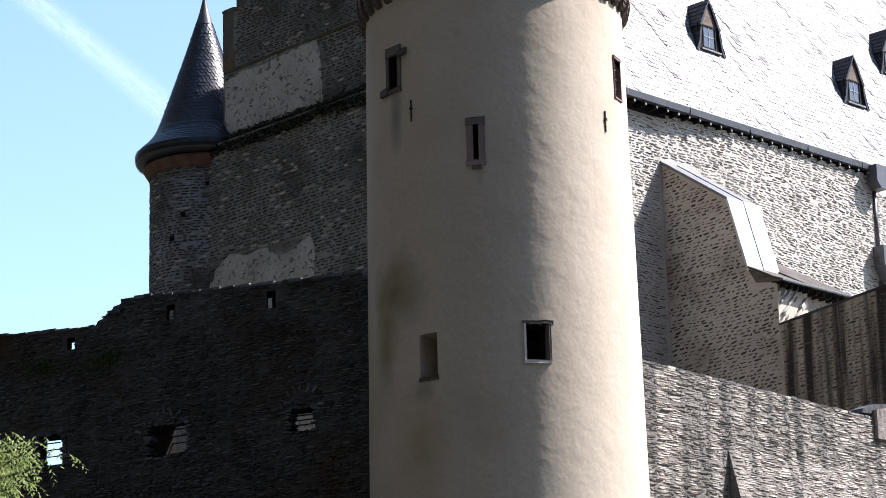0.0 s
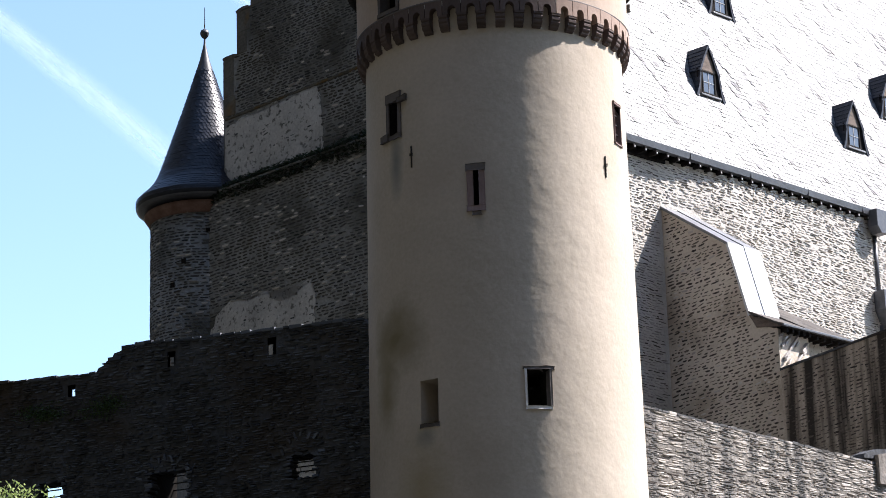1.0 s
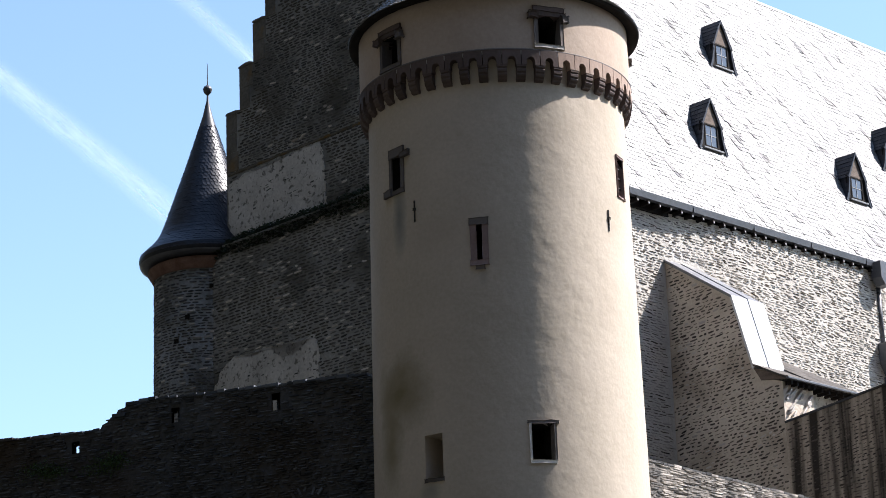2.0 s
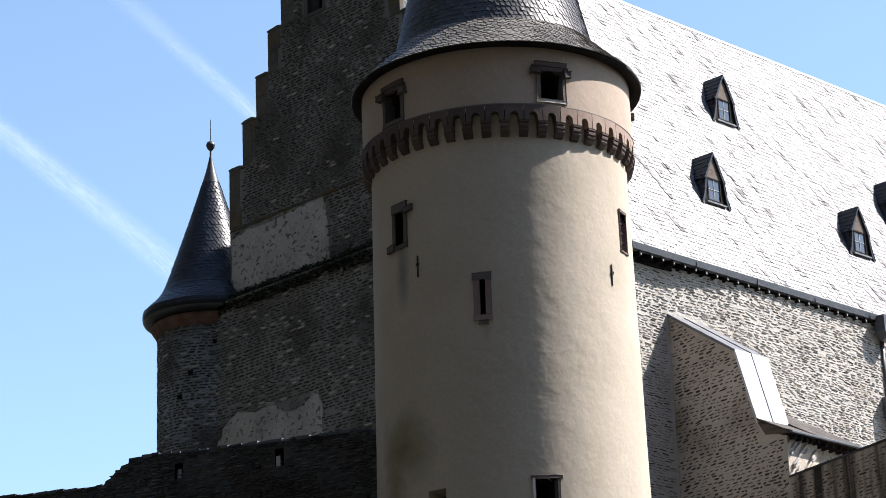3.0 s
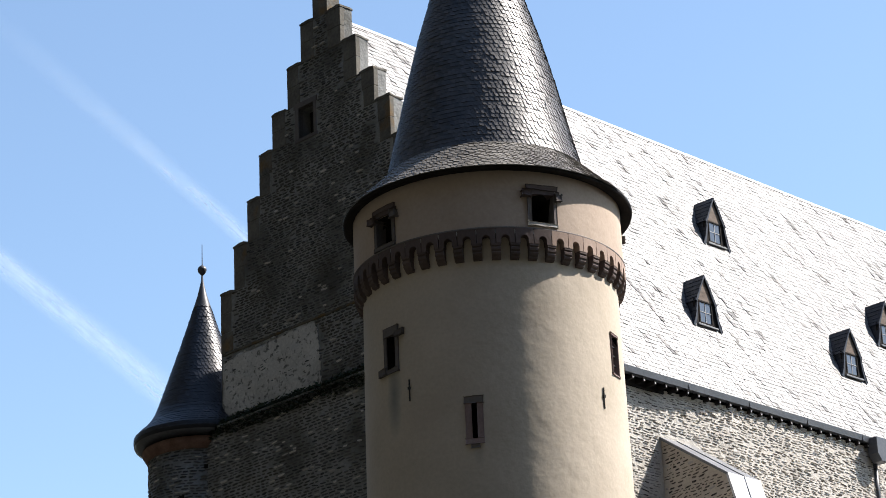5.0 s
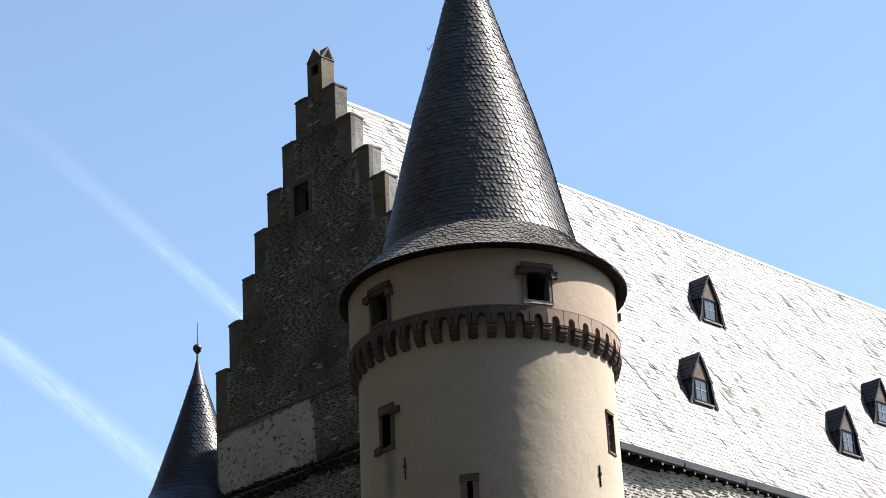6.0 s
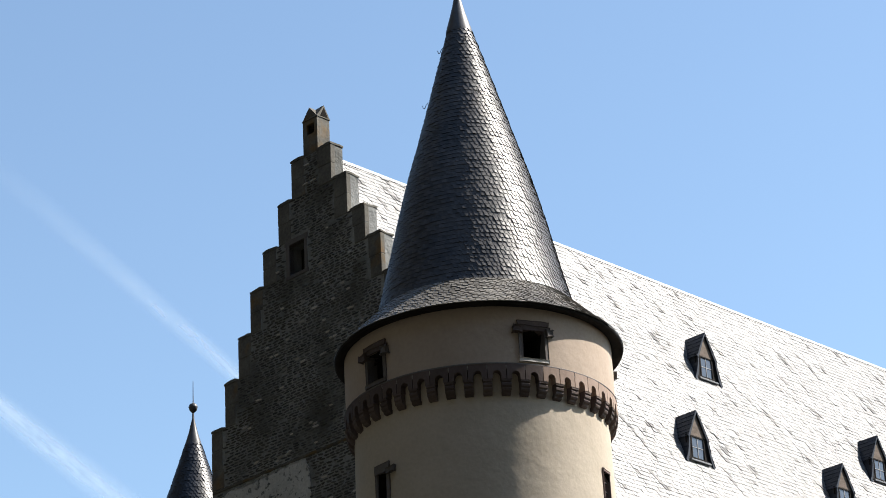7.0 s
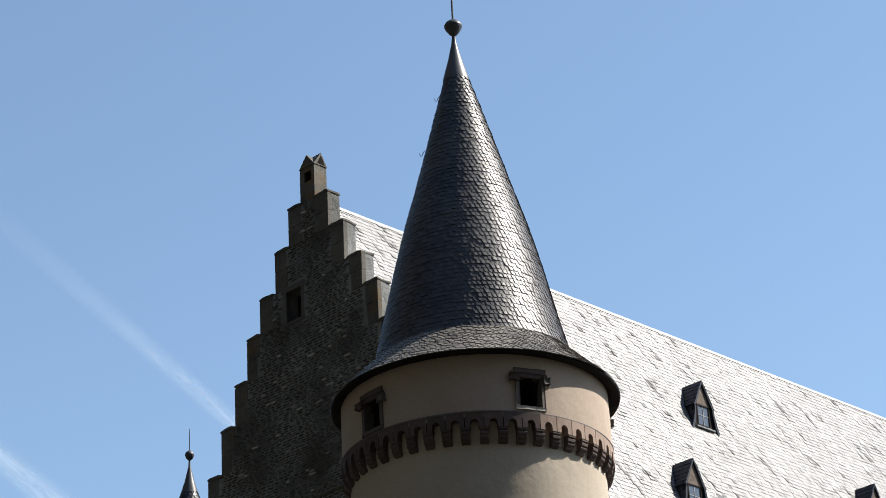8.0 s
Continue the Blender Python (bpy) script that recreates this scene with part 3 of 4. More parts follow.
frame_ob = part("window_frame", boxes((13.75, 13.82, -4.9, -4.84, 22.0, 22.85), (14.55, 14.62, -4.9, -4.84, 22.0, 22.85), (13.82, 14.55, -4.9, -4.84, 22.78, 22.85)), DARK_WOOD, lean)
part("pane", boxes((13.82, 14.55, -4.88, -4.845, 22.0, 22.78)), PANE, lean)
# rain hopper and pipe
hop = part("rain_hopper", prism([(24.05, 31.45), (25.0, 31.45), (25.0, 30.75), (24.75, 30.45), (24.3, 30.45), (24.05, 30.75)], -0.95, -0.45, "y"), LEAD_DARK, palace, "dark lead rain hopper with its pipe")
for zz0, zz1, r in ((27.9, 30.5, 0.12), (24.0, 26.6, 0.12)):
    bm = bmesh.new()
    bmesh.ops.create_cone(bm, segments=14, radius1=r, radius2=r, depth=zz1 - zz0, cap_ends=True, matrix=Matrix.Translation((24.55, -0.35, (zz0 + zz1) / 2)))
    part("pipe", bm, LEAD_DARK, hop, smooth=True)
for zz in (30.2, 29.3, 28.3):
    part("pipe_clip", boxes((24.44, 24.66, -0.46, -0.02, zz, zz + 0.06)), IRON, hop)
part("lower_hopper", prism([(24.2, 28.0), (25.4, 28.0), (25.4, 27.2), (25.0, 26.5), (24.6, 26.5), (24.2, 27.2)], -0.9, -0.15, "y"), LEAD_DARK, hop)

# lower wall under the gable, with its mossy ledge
low_wall = part("lower_wall", boxes((-0.62, -0.005, -0.6, 14.0, BASE, 30.42)), MORTAR_SHADE, palace, "shaded rubble wall with plaster remains below the gable")
part("ledge", prism([(-0.70, 30.36), (-0.70, 30.44), (-0.02, 30.62), (-0.02, 30.36)], -0.6, 12.9, "y"), MORTAR_SHADE, palace)


def patch(name, parent, x, outline, thick, seed):
    """A thin remnant of plaster with a ragged edge, on a wall facing -x."""
    r = random.Random(seed)
    ol = []
    for (a, b), (c, d) in zip(outline, outline[1:] + outline[:1]):
        nn = max(2, int(math.hypot(c - a, d - b) / 0.12))
        ol += [(a + (c - a) * k / nn + r.uniform(-0.09, 0.09), b + (d - b) * k / nn + r.uniform(-0.09, 0.09)) for k in range(nn)]
    bm = bmesh.new()
    rings = [[bm.verts.new((x - t, p, q)) for p, q in ol] for t in (-0.02, thick)]
    f = bm.faces.new(rings[1])
    for i in range(len(ol)):
        j = (i + 1) % len(ol)
        bm.faces.new((rings[0][i], rings[0][j], rings[1][j], rings[1][i]))
    bmesh.ops.triangulate(bm, faces=[f])
    return part(name, bm, OLD_PLASTER, parent, "ragged remains of pale plaster")


patch("plaster_patch", gable, 0.0, [(12.2, 31.0), (12.2, 33.2), (10.9, 33.3), (9.0, 33.4), (6.9, 33.44), (6.75, 32.6), (6.6, 30.9), (9.0, 30.8)], 0.03, 3)
patch("plaster_patch", low_wall, -0.62, [(12.6, 18.0), (12.6, 24.6), (12.0, 25.6), (11.2, 25.9), (10.3, 25.7), (9.4, 25.95), (8.4, 25.3), (7.6, 25.4), (6.8, 25.9), (6.55, 25.2), (6.6, 22.0), (6.5, 18.0)], 0.03, 4)

# moss hanging over the ledge
r = random.Random(11)
pts, faces = [], []
for k in range(11000):
    y = r.uniform(1.5, 12.4)
    thick = 0.5 + 0.5 * noise.noise((y * 0.9, 3, 0)) + 0.35
    x = -0.66 + r.uniform(-0.08, 0.55)
    z = 30.40 + (0.16 if x > -0.6 else 0.0) + r.uniform(-0.50, 0.20) * thick
    if x > -0.62:
        z = max(z, 30.46 + (x + 0.7) * 0.2)
    s = r.uniform(0.05, 0.13)
    d = Vector((r.uniform(-1, 0.2), r.uniform(-1, 1), r.uniform(-1, 0.6))).normalized()
    e = d.orthogonal().normalized()
    c = Vector((x, y, z))
    b = len(pts)
    pts += [c - e * s * 0.5, c + d * s, c + e * s * 0.5, c - d * s * 0.6]
    faces.append((b, b + 1, b + 2, b + 3))
tagged(part("ledge_moss", (pts, faces), MOSS, palace, "dark green moss hanging over the ledge"), kind="stuff")

# ---------------------------------------------------------------- corner turret
TUR = PALACE @ Matrix.LocRotScale((0.6, 14.26, 0.0216), None, (0.9865, 0.9865, 0.9865))
turret = empty("corner_turret", TUR, "round rubble stair turret with a slate cone", "turret")
t_wall = part("turret_wall", lathe([(2.15, BASE), (2.15, 20), (2.15, 30.3), (1.6, 30.3)], 72), MORTAR_SHADE, turret, smooth=True)
part("cornice", lathe([(2.14, 30.12), (2.24, 30.16), (2.26, 30.26), (2.34, 30.32), (2.40, 30.42), (2.40, 30.54), (2.3, 30.6)], 72), TERRACOTTA, turret, "red stone cornice ring", smooth=True)
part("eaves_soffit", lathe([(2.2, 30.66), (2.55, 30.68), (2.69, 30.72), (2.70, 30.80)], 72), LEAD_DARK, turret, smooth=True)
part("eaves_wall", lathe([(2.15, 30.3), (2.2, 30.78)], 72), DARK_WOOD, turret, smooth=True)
T_PROFILE = [(2.66, 30.78), (2.73, 30.80), (2.74, 31.08), (2.36, 31.45), (2.08, 31.75), (1.87, 32.15), (1.62, 32.85), (0.93, 34.85), (0.33, 36.75)]
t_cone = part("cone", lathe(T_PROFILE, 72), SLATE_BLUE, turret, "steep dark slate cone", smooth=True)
part("lead_cap", lathe([(0.37, 36.6), (0.36, 36.68), (0.20, 37.2), (0.05, 37.85), (0.035, 38.15)], 32), LEAD_DARK, turret, smooth=True)
part("ball", lathe([(0.03, 38.1), (0.07, 38.13), (0.15, 38.22), (0.185, 38.33), (0.19, 38.36), (0.15, 38.46), (0.06, 38.53), (0.02, 38.56)], 24), LEAD_DARK, turret, "lead finial ball", smooth=True)
part("rod", lathe([(0.02, 38.5), (0.012, 39.45), (0.0, 39.5)], 8), IRON, turret)

# ---------------------------------------------------------------- round tower
TOWER = pose(1.455, 59.982, 0.0)
tower = empty("round_tower", TOWER, "round plastered tower with corbel frieze and slate cone", "tower")


def drum(name, radius, z0, z1, holes, plaster, step_a=0.8, step_z=0.05, rough=0.0075, deep=0.75):
    """A plastered round wall with openings (a0, a1, z0, z1) that go through it; radius(z)."""
    angles = sorted({round(-180 + step_a * i, 3) for i in range(int(360 / step_a))} | {h[i] for h in holes for i in (0, 1)})
    angles = [a for i, a in enumerate(angles) if i == 0 or a - angles[i - 1] > 0.05]
    heights = [z0 + (z1 - z0) * k / int((z1 - z0) / step_z) for k in range(int((z1 - z0) / step_z) + 1)]
    heights = sorted(set(heights) | {h[i] for h in holes for i in (2, 3)})
    heights = [z for i, z in enumerate(heights) if i == 0 or z - heights[i - 1] > 0.004]
    pts, faces = [], []
    for z in heights:
        for a in angles:
            p = round_at(a, radius(z), z)
            patch_k = max(0.0, noise.noise(p * 0.7 + Vector((4, 1, 7))) + 0.35)
            k = rough * (noise.noise(p * 1.0) * 0.7 + noise.noise(p * 3.0) * 0.45 + patch_k * 0.5 * noise.noise(Vector((p.x * 7, p.y * 7, p.z * 5))) + 0.8 * max(0.0, noise.noise(Vector((p.x * 4.5, p.y * 4.5, p.z * 9.0))) - 0.22))
            pts.append(round_at(a, radius(z) + k, z))
    n = len(angles)
    for j in range(len(heights) - 1):
        for i in range(n):
            k = (i + 1) % n
            a = (angles[i] + (angles[k] if k else 180)) / 2
            z = (heights[j] + heights[j + 1]) / 2
            if any(h[0] < a < h[1] and h[2] < z < h[3] for h in holes):
                continue
            faces.append((j * n + i, j * n + k, (j + 1) * n + k, (j + 1) * n + i))
    body = part(name, (pts, faces), plaster, tower, smooth=True)
    for h in holes:                       # reveals, narrowing inwards
        ca, cz = (h[0] + h[1]) / 2, (h[2] + h[3]) / 2
        p = []
        for r_in, sh in ((0.012, 1.0), (-deep, 0.98)):
            p += [round_at(ca + (a - ca) * sh, radius(z) + r_in, cz + (z - cz) * sh) for a, z in ((h[0], h[2]), (h[1], h[2]), (h[1], h[3]), (h[0], h[3]))]
        part("reveal", (p, [(i, 4 + i, 4 + (i + 1) % 4, (i + 1) % 4) for i in range(4)]), PLASTER if h == W_LEFT else SHADE_BLACK, body)
    return body


W_LEFT = (-37.7, -29.3, 13.92, 14.97)
W_RIGHT = (7.2, 16.8, 14.15, 15.03)
W_SLIT = (-11.45, -9.25, 19.09, 19.97)
W_UPPER = (-53.4, -47.6, 21.32, 22.18)
W_SIDE = (61.8, 68.0, 21.15, 22.14)
W_DRUM_A = (17.5, 27.2, 24.56, 25.30)
W_DRUM_B = (-53.6, -44.0, 24.52, 25.28)


def shaft_r(z):
    return 3.44 - 0.0105 * (z - 8)


shaft = drum("shaft", shaft_r, 6.0, 23.75, [W_LEFT, W_RIGHT, W_SLIT, W_UPPER, W_SIDE], PLASTER)
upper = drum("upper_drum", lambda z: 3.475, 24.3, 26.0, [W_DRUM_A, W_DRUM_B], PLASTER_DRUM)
part("inner_floor", lathe([(3.2, 12.6), (0.02, 12.6)], 32), SHADE_BLACK, tower)
part("inner_floor", lathe([(3.2, 23.9), (0.02, 23.9)], 32), SHADE_BLACK, tower)


def opening_frame(name, hole, radius, side, top, sill, mat, ears=0.0, proud=0.02, label="", head=None, foot_mat=None):
    """Jambs, lintel and sill of dressed stone round an opening."""
    a0, a1, z0, z1 = hole
    k = math.degrees(1 / radius)
    fr = part(name, round_block(a0 - (side + ears) * k, a1 + (side + ears * 0.6) * k, z1, z1 + top, radius - 0.25, radius + proud + 0.015), head or mat, tower, label)
    part("jamb", round_block(a0 - side * k, a0, z0, z1, radius - 0.25, radius + proud), mat, fr)
    part("jamb", round_block(a1, a1 + side * k, z0, z1, radius - 0.25, radius + proud), mat, fr)
    part("sill", round_block(a0 - side * 1.1 * k, a1 + side * k, z0 - sill, z0, radius - 0.25, radius + proud + 0.01), foot_mat or mat, fr)
    return fr


f = opening_frame("slit_window", W_SLIT, shaft_r(19.5), 0.155, 0.17, 0.13, SANDSTONE_PINK, 0.02, 0.030, "narrow arrow slit in a red sandstone frame", SANDSTONE_GREY)
part("foot_stone", round_block(-12.2, -8.5, 18.86, 18.955, 3.05, shaft_r(19) + 0.026), SANDSTONE_GREY, f)
f = opening_frame("upper_window", W_UPPER, shaft_r(21.8), 0.11, 0.22, 0.12, SANDSTONE_GREY, 0.0, 0.03, "small window in rough grey stone")
part("bracket_stone", round_block(W_UPPER[1] + 1.0, W_UPPER[1] + 5.4, 22.10, 22.24, 3.0, shaft_r(22) + 0.10, tilt=0.03), SANDSTONE_GREY, f)
part("bracket_stone", round_block(W_UPPER[0] - 5.6, W_UPPER[0] - 0.4, 21.20, 21.38, 3.0, shaft_r(21) + 0.08), SANDSTONE_GREY, f)
f = opening_frame("side_window", W_SIDE, shaft_r(21.6), 0.038, 0.06, 0.05, SANDSTONE_PINK, 0.0, 0.02, "narrow window with an iron grille")
for zz in (21.4, 21.65, 21.9):
    part("bar", round_block(W_SIDE[0], W_SIDE[1], zz, zz + 0.03, shaft_r(21.6) - 0.08, shaft_r(21.6) - 0.05, edge=0.004), IRON, f)
f = part("lower_window_lintel", round_block(5.9, 18.6, 15.03, 15.10, 3.1, shaft_r(15) + 0.02), SANDSTONE_GREY, tower, "thin stone lintel over a square opening")
part("sill", round_block(6.5, 17.0, 14.075, 14.15, 2.9, shaft_r(14) + 0.03), LIMEWASH, f)
part("jamb_edge", round_block(6.45, 7.35, 14.15, 15.03, 3.1, shaft_r(14.6) + 0.025, edge=0.006), LIMEWASH, f, "pale limewashed edge")
part("jamb_edge", round_block(16.7, 17.6, 14.15, 15.03, 3.1, shaft_r(14.6) + 0.014, edge=0.006), SANDSTONE_GREY, f)
part("lower_window_sill", round_block(-38.3, -29.0, 13.83, 13.92, 2.75, shaft_r(14) + 0.02), SANDSTONE_GREY, tower)
for hole in (W_DRUM_A, W_DRUM_B):
    f = opening_frame("drum_window", hole, 3.475, 0.10, 0.13, 0.10, SANDSTONE_GREY, 0.11, 0.03, "square window with a corbelled stone lintel", SANDSTONE, OLD_PLASTER if hole == W_DRUM_A else None)
    kk = math.degrees(1 / 3.475)
    part("lintel_top", round_block(hole[0] - 0.12 * kk, hole[1] + 0.12 * kk, hole[3] + 0.13, hole[3] + 0.25, 3.2, 3.53), SANDSTONE, f)
    part("ear", round_block(hole[0] - 0.24 * kk, hole[0] - 0.02 * kk, hole[3] - 0.10, hole[3] + 0.06, 3.2, 3.58, edge=0.03), SANDSTONE, f)
    part("ear", round_block(hole[1] + 0.02 * kk, hole[1] + 0.20 * kk, hole[3] - 0.13, hole[3] + 0.05, 3.2, 3.58, edge=0.03), SANDSTONE_GREY, f)
for a, zz in ((-40.0, 20.6), (51.5, 20.34)):
    anchor = part("wall_anchor", round_block(a - 0.22, a + 0.22, zz - 0.27, zz + 0.27, shaft_r(zz) + 0.005, shaft_r(zz) + 0.03, edge=0.003), IRON, tower, "iron wall anchor")
    part("anchor_eye", round_block(a - 0.5, a + 0.5, zz + 0.02, zz + 0.08, shaft_r(zz) + 0.005, shaft_r(zz) + 0.04, edge=0.008), IRON, anchor)

part("eaves_hook", round_block(86.0, 89.6, 25.18, 25.29, 3.30, 3.56), SANDSTONE_GREY, tower, "small stone bracket under the eaves")
# solid dark blocks on the turret paint the shade of small holes
for u, zz in ((-62, 28.1), (-36, 29.3), (-75, 27.2)):
    part("putlog_hole", round_block(u - 2.4, u + 2.4, zz, zz + 0.16, 2.0, 2.185), SHADE_BLACK, turret, "near-black block for the shade of a scaffold hole")
# corbel frieze
PITCH = 360 / 46


def bent(bm, mat, name, parent):
    for v in bm.verts:
        v.co = round_at(math.degrees(v.co.x / 3.5), v.co.y, v.co.z)
    return part(name, bm, mat, parent)


half = radians(PITCH) * 3.5 / 2
arch = [(half * 0.5, 24.37), (0.0, 24.37), (-half * 0.5, 24.37), (-half + 0.010, 24.37), (-half + 0.010, 23.98), (-0.104, 23.98)]
arch += [(-0.104 * math.cos(t), 24.09 + 0.106 * math.sin(t)) for t in [math.pi * q / 8 for q in range(9)]] + [(0.104, 23.98), (half - 0.010, 23.98), (half - 0.010, 24.37)]
frieze = part("frieze_top", lathe([(3.46, 24.35), (3.51, 24.362), (3.515, 24.385), (3.50, 24.41), (3.46, 24.42)], 144, 0.006), SANDSTONE_GREY, tower, "weathered sandstone corbel frieze", smooth=True)
arch_stone = bent(prism(arch, 3.25, 3.508, "y"), SANDSTONE, "arch_stone", frieze)
arch_pale = arch_stone.data.copy()             # paler copy for the sunny side, its sunlight put into the colour
arch_pale.materials[0] = SANDSTONE_TAN
profile = [(3.2, 23.99), (3.50, 23.99), (3.50, 23.93), (3.465, 23.91), (3.487, 23.87), (3.48, 23.82), (3.445, 23.79), (3.455, 23.75), (3.435, 23.71), (3.385, 23.68), (3.375, 23.64), (3.33, 23.61), (3.2, 23.60)]
corbel = bent(prism(profile, -0.116, 0.116, "x"), SANDSTONE, "corbel", frieze)
for q in range(46):
    turn = pose(0, 0, 0, 0, 0, 2.05 + PITCH * q)
    if q == 0:
        corbel.matrix_local = turn
        arch_stone.matrix_local = pose(0, 0, 0, 0, 0, 2.05 + PITCH / 2)
    else:
        for o, shift in ((corbel, 0), (arch_stone, PITCH / 2)):
            c = new(o.name.split(".")[0], arch_pale if shift and 2 < q < 13 else o.data)
            c.parent = frieze
            c.matrix_local = pose(0, 0, 0, 0, 0, 2.05 + PITCH * q + shift)
part("joint_mortar", lathe([(3.40, 24.24), (3.501, 24.24), (3.501, 24.345), (3.40, 24.345)], 144), OLD_PLASTER, frieze)
part("frieze_back", lathe([(3.30, 23.7), (3.32, 24.35)], 96), PLASTER, tower, smooth=True)

# slate cone
C_PROFILE = [(3.75, 25.93), (3.77, 25.955), (3.35, 26.35), (2.96, 26.73), (2.60, 27.09), (2.54, 27.30), (2.37, 28.00), (2.175, 28.87), (1.955, 29.86), (1.685, 30.92), (1.23, 32.50), (0.69, 34.45), (0.32, 35.75)]
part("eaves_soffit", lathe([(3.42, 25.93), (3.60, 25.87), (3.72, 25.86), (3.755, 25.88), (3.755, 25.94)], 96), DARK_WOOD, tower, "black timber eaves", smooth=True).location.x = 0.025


def cone_lean(z):
    """The old cone is a little crooked."""
    steps_at = [(26.0, 0.025), (28.0, 0.015), (30.5, 0.035), (33.0, 0.035), (35.0, 0.02), (37.2, 0.0)]
    for (a, oa), (b, ob_) in zip(steps_at, steps_at[1:]):
        if z <= b:
            return oa + (ob_ - oa) * max(0.0, (z - a) / (b - a))
    return 0.0


body_pts, body_faces = lathe(C_PROFILE, 96)
body_pts = [(x + cone_lean(z), y, z) for x, y, z in body_pts]
cone = part("cone", (body_pts, body_faces), SLATE_DARK, tower, "tall slate cone with a flared foot", smooth=True)
part("lead_cap", lathe([(0.375, 35.60), (0.365, 35.70), (0.20, 36.3), (0.075, 36.85), (0.05, 37.1), (0.06, 37.16)], 32), LEAD_DARK, tower, "lead cap of the cone", smooth=True)
part("ball", lathe([(0.05, 37.1), (0.12, 37.16), (0.22, 37.30), (0.25, 37.38), (0.255, 37.41), (0.25, 37.44), (0.20, 37.52), (0.10, 37.60), (0.03, 37.64)], 32), LEAD_DARK, tower, "lead finial ball", smooth=True)
part("rod", lathe([(0.028, 37.6), (0.018, 39.2), (0.0, 39.3)], 8), IRON, tower)


def cone_courses(parent, profile, first, exposure, width, mat, near, seed, shapes, lean=None):
    """Slates in rings up a cone."""
    r = random.Random(seed)
    line = [Vector(p) for p in profile]
    lens = [0.0]
    for a, b in zip(line, line[1:]):
        lens.append(lens[-1] + (b - a).length)

    def at(s):
        for i in range(len(line) - 1):
            if s <= lens[i + 1]:
                q = (s - lens[i]) / (lens[i + 1] - lens[i])
                return line[i].lerp(line[i + 1], q), (line[i + 1] - line[i]).normalized()
        return line[-1], (line[-1] - line[-2]).normalized()
    s, row = first, 0

    def surf(u, v, w):
        p, d = at(max(v, 0.0))
        return round_at(u, p.x + d.y * w, p.y - d.x * w) + Vector((lean(p.y) if lean else 0.0, 0, 0))

    all_spots = []
    while s < lens[-1] - 0.01:
        p, d = at(s)
        count = max(7, round(2 * math.pi * p.x / width))
        for i in range(count):
            a = -180 + 360 * (i + 0.5 * (row % 2) + r.uniform(-0.06, 0.06)) / count
            all_spots.append((a, s, 360 / count * 1.02, exposure * 1.25, 0.016 * r.uniform(0.6, 1.5), r.gauss(0, 0.0)))
        s += exposure
        row += 1
    lay(parent, surf, all_spots, shapes, mat, "slate", near, 280)


cone_courses(cone, C_PROFILE[:5], 0.06, 0.105, 0.14, SLATE_FOOT, lambda u, v: abs(u) < 62 and v < 0.9, 21, SLATES_SKEW, cone_lean)
cone_courses(cone, C_PROFILE[4:], 0.05, 0.135, 0.125, SLATE_DARK, lambda u, v: abs(u) < 60 and v < 1.2, 23, SLATES_SKEW, cone_lean)
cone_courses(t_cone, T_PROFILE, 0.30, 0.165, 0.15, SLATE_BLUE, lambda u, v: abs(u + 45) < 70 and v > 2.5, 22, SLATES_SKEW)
# roof hooks
for a, s_r, s_z in ((-88, 0.97, 33.4), (-88, 0.48, 35.1), (20, 1.06, 33.25), (48, 2.28, 28.6), (15, 0.45, 35.2)):
    p = round_at(a, s_r + 0.03, s_z)
    out = round_at(a, 1, 0)
    crv = bpy.data.curves.new("roof_hook", "CURVE")
    crv.dimensions, crv.bevel_depth = "3D", 0.009
    sp = crv.splines.new("POLY")
    sp.points.add(5)
    for q, (o, h) in enumerate(((-0.05, 0.12), (0.02, 0.02), (0.05, -0.06), (0.08, -0.07), (0.10, -0.04), (0.11, 0.02))):
        sp.points[q].co = (*(p + out * o + Vector((0, 0, h))), 1)
    crv.materials.append(IRON)
    ob = new("roof_hook", crv)
    ob.parent = tower

# ---------------------------------------------------------------- ruined wall in the shade beside the tower
RUIN = Matrix(((-math.sin(radians(64)), -math.cos(radians(64)), 0, 1.455), (math.cos(radians(64)), -math.sin(radians(64)), 0, 59.982), (0, 0, 1, 0), (0, 0, 0, 1)))
ruin = empty("ruined_wall", RUIN, "dark ruined curtain wall with broken top and barred openings", "wall", kind="structure")
# x along the wall, y towards the valley; openings splay towards the valley side: near rim and far rim, each x0, x1, z0, z1
HOLES = [(13.10, 13.95, 13.62, 14.50), (9.18, 10.45, 13.50, 14.40), (5.35, 6.17, 13.72, 14.36), (6.50, 6.76, 17.10, 17.56), (9.60, 9.84, 17.20, 17.60), (12.78, 13.02, 16.78, 17.10)]
FAR_RIMS = [(13.92, 14.43, 13.92, 14.59), (9.75, 10.26, 13.86, 14.54), (5.90, 6.57, 14.00, 14.45), (7.25, 7.39, 17.38, 17.70), (10.34, 10.47, 17.50, 17.78), (13.50, 13.66, 17.03, 17.28)]
TOPS = [(3.0, 17.55), (3.9, 17.58), (3.95, 17.72), (4.7, 17.72), (6.6, 17.80), (9.2, 17.90), (10.4, 17.96), (11.25, 17.97), (11.33, 17.84), (11.55, 17.80), (11.62, 17.66), (11.78, 17.62), (11.84, 17.52), (12.05, 17.46), (12.12, 17.34), (12.6, 17.36), (13.4, 17.39), (15.2, 17.47), (19.0, 17.5), (24.0, 17.3)]


def ruin_top(x):
    for (a, za), (b, zb) in zip(TOPS, TOPS[1:]):
        if a <= x <= b:
            return za + (zb - za) * (x - a) / (b - a)
    return TOPS[0][1] if x < TOPS[0][0] else TOPS[-1][1]


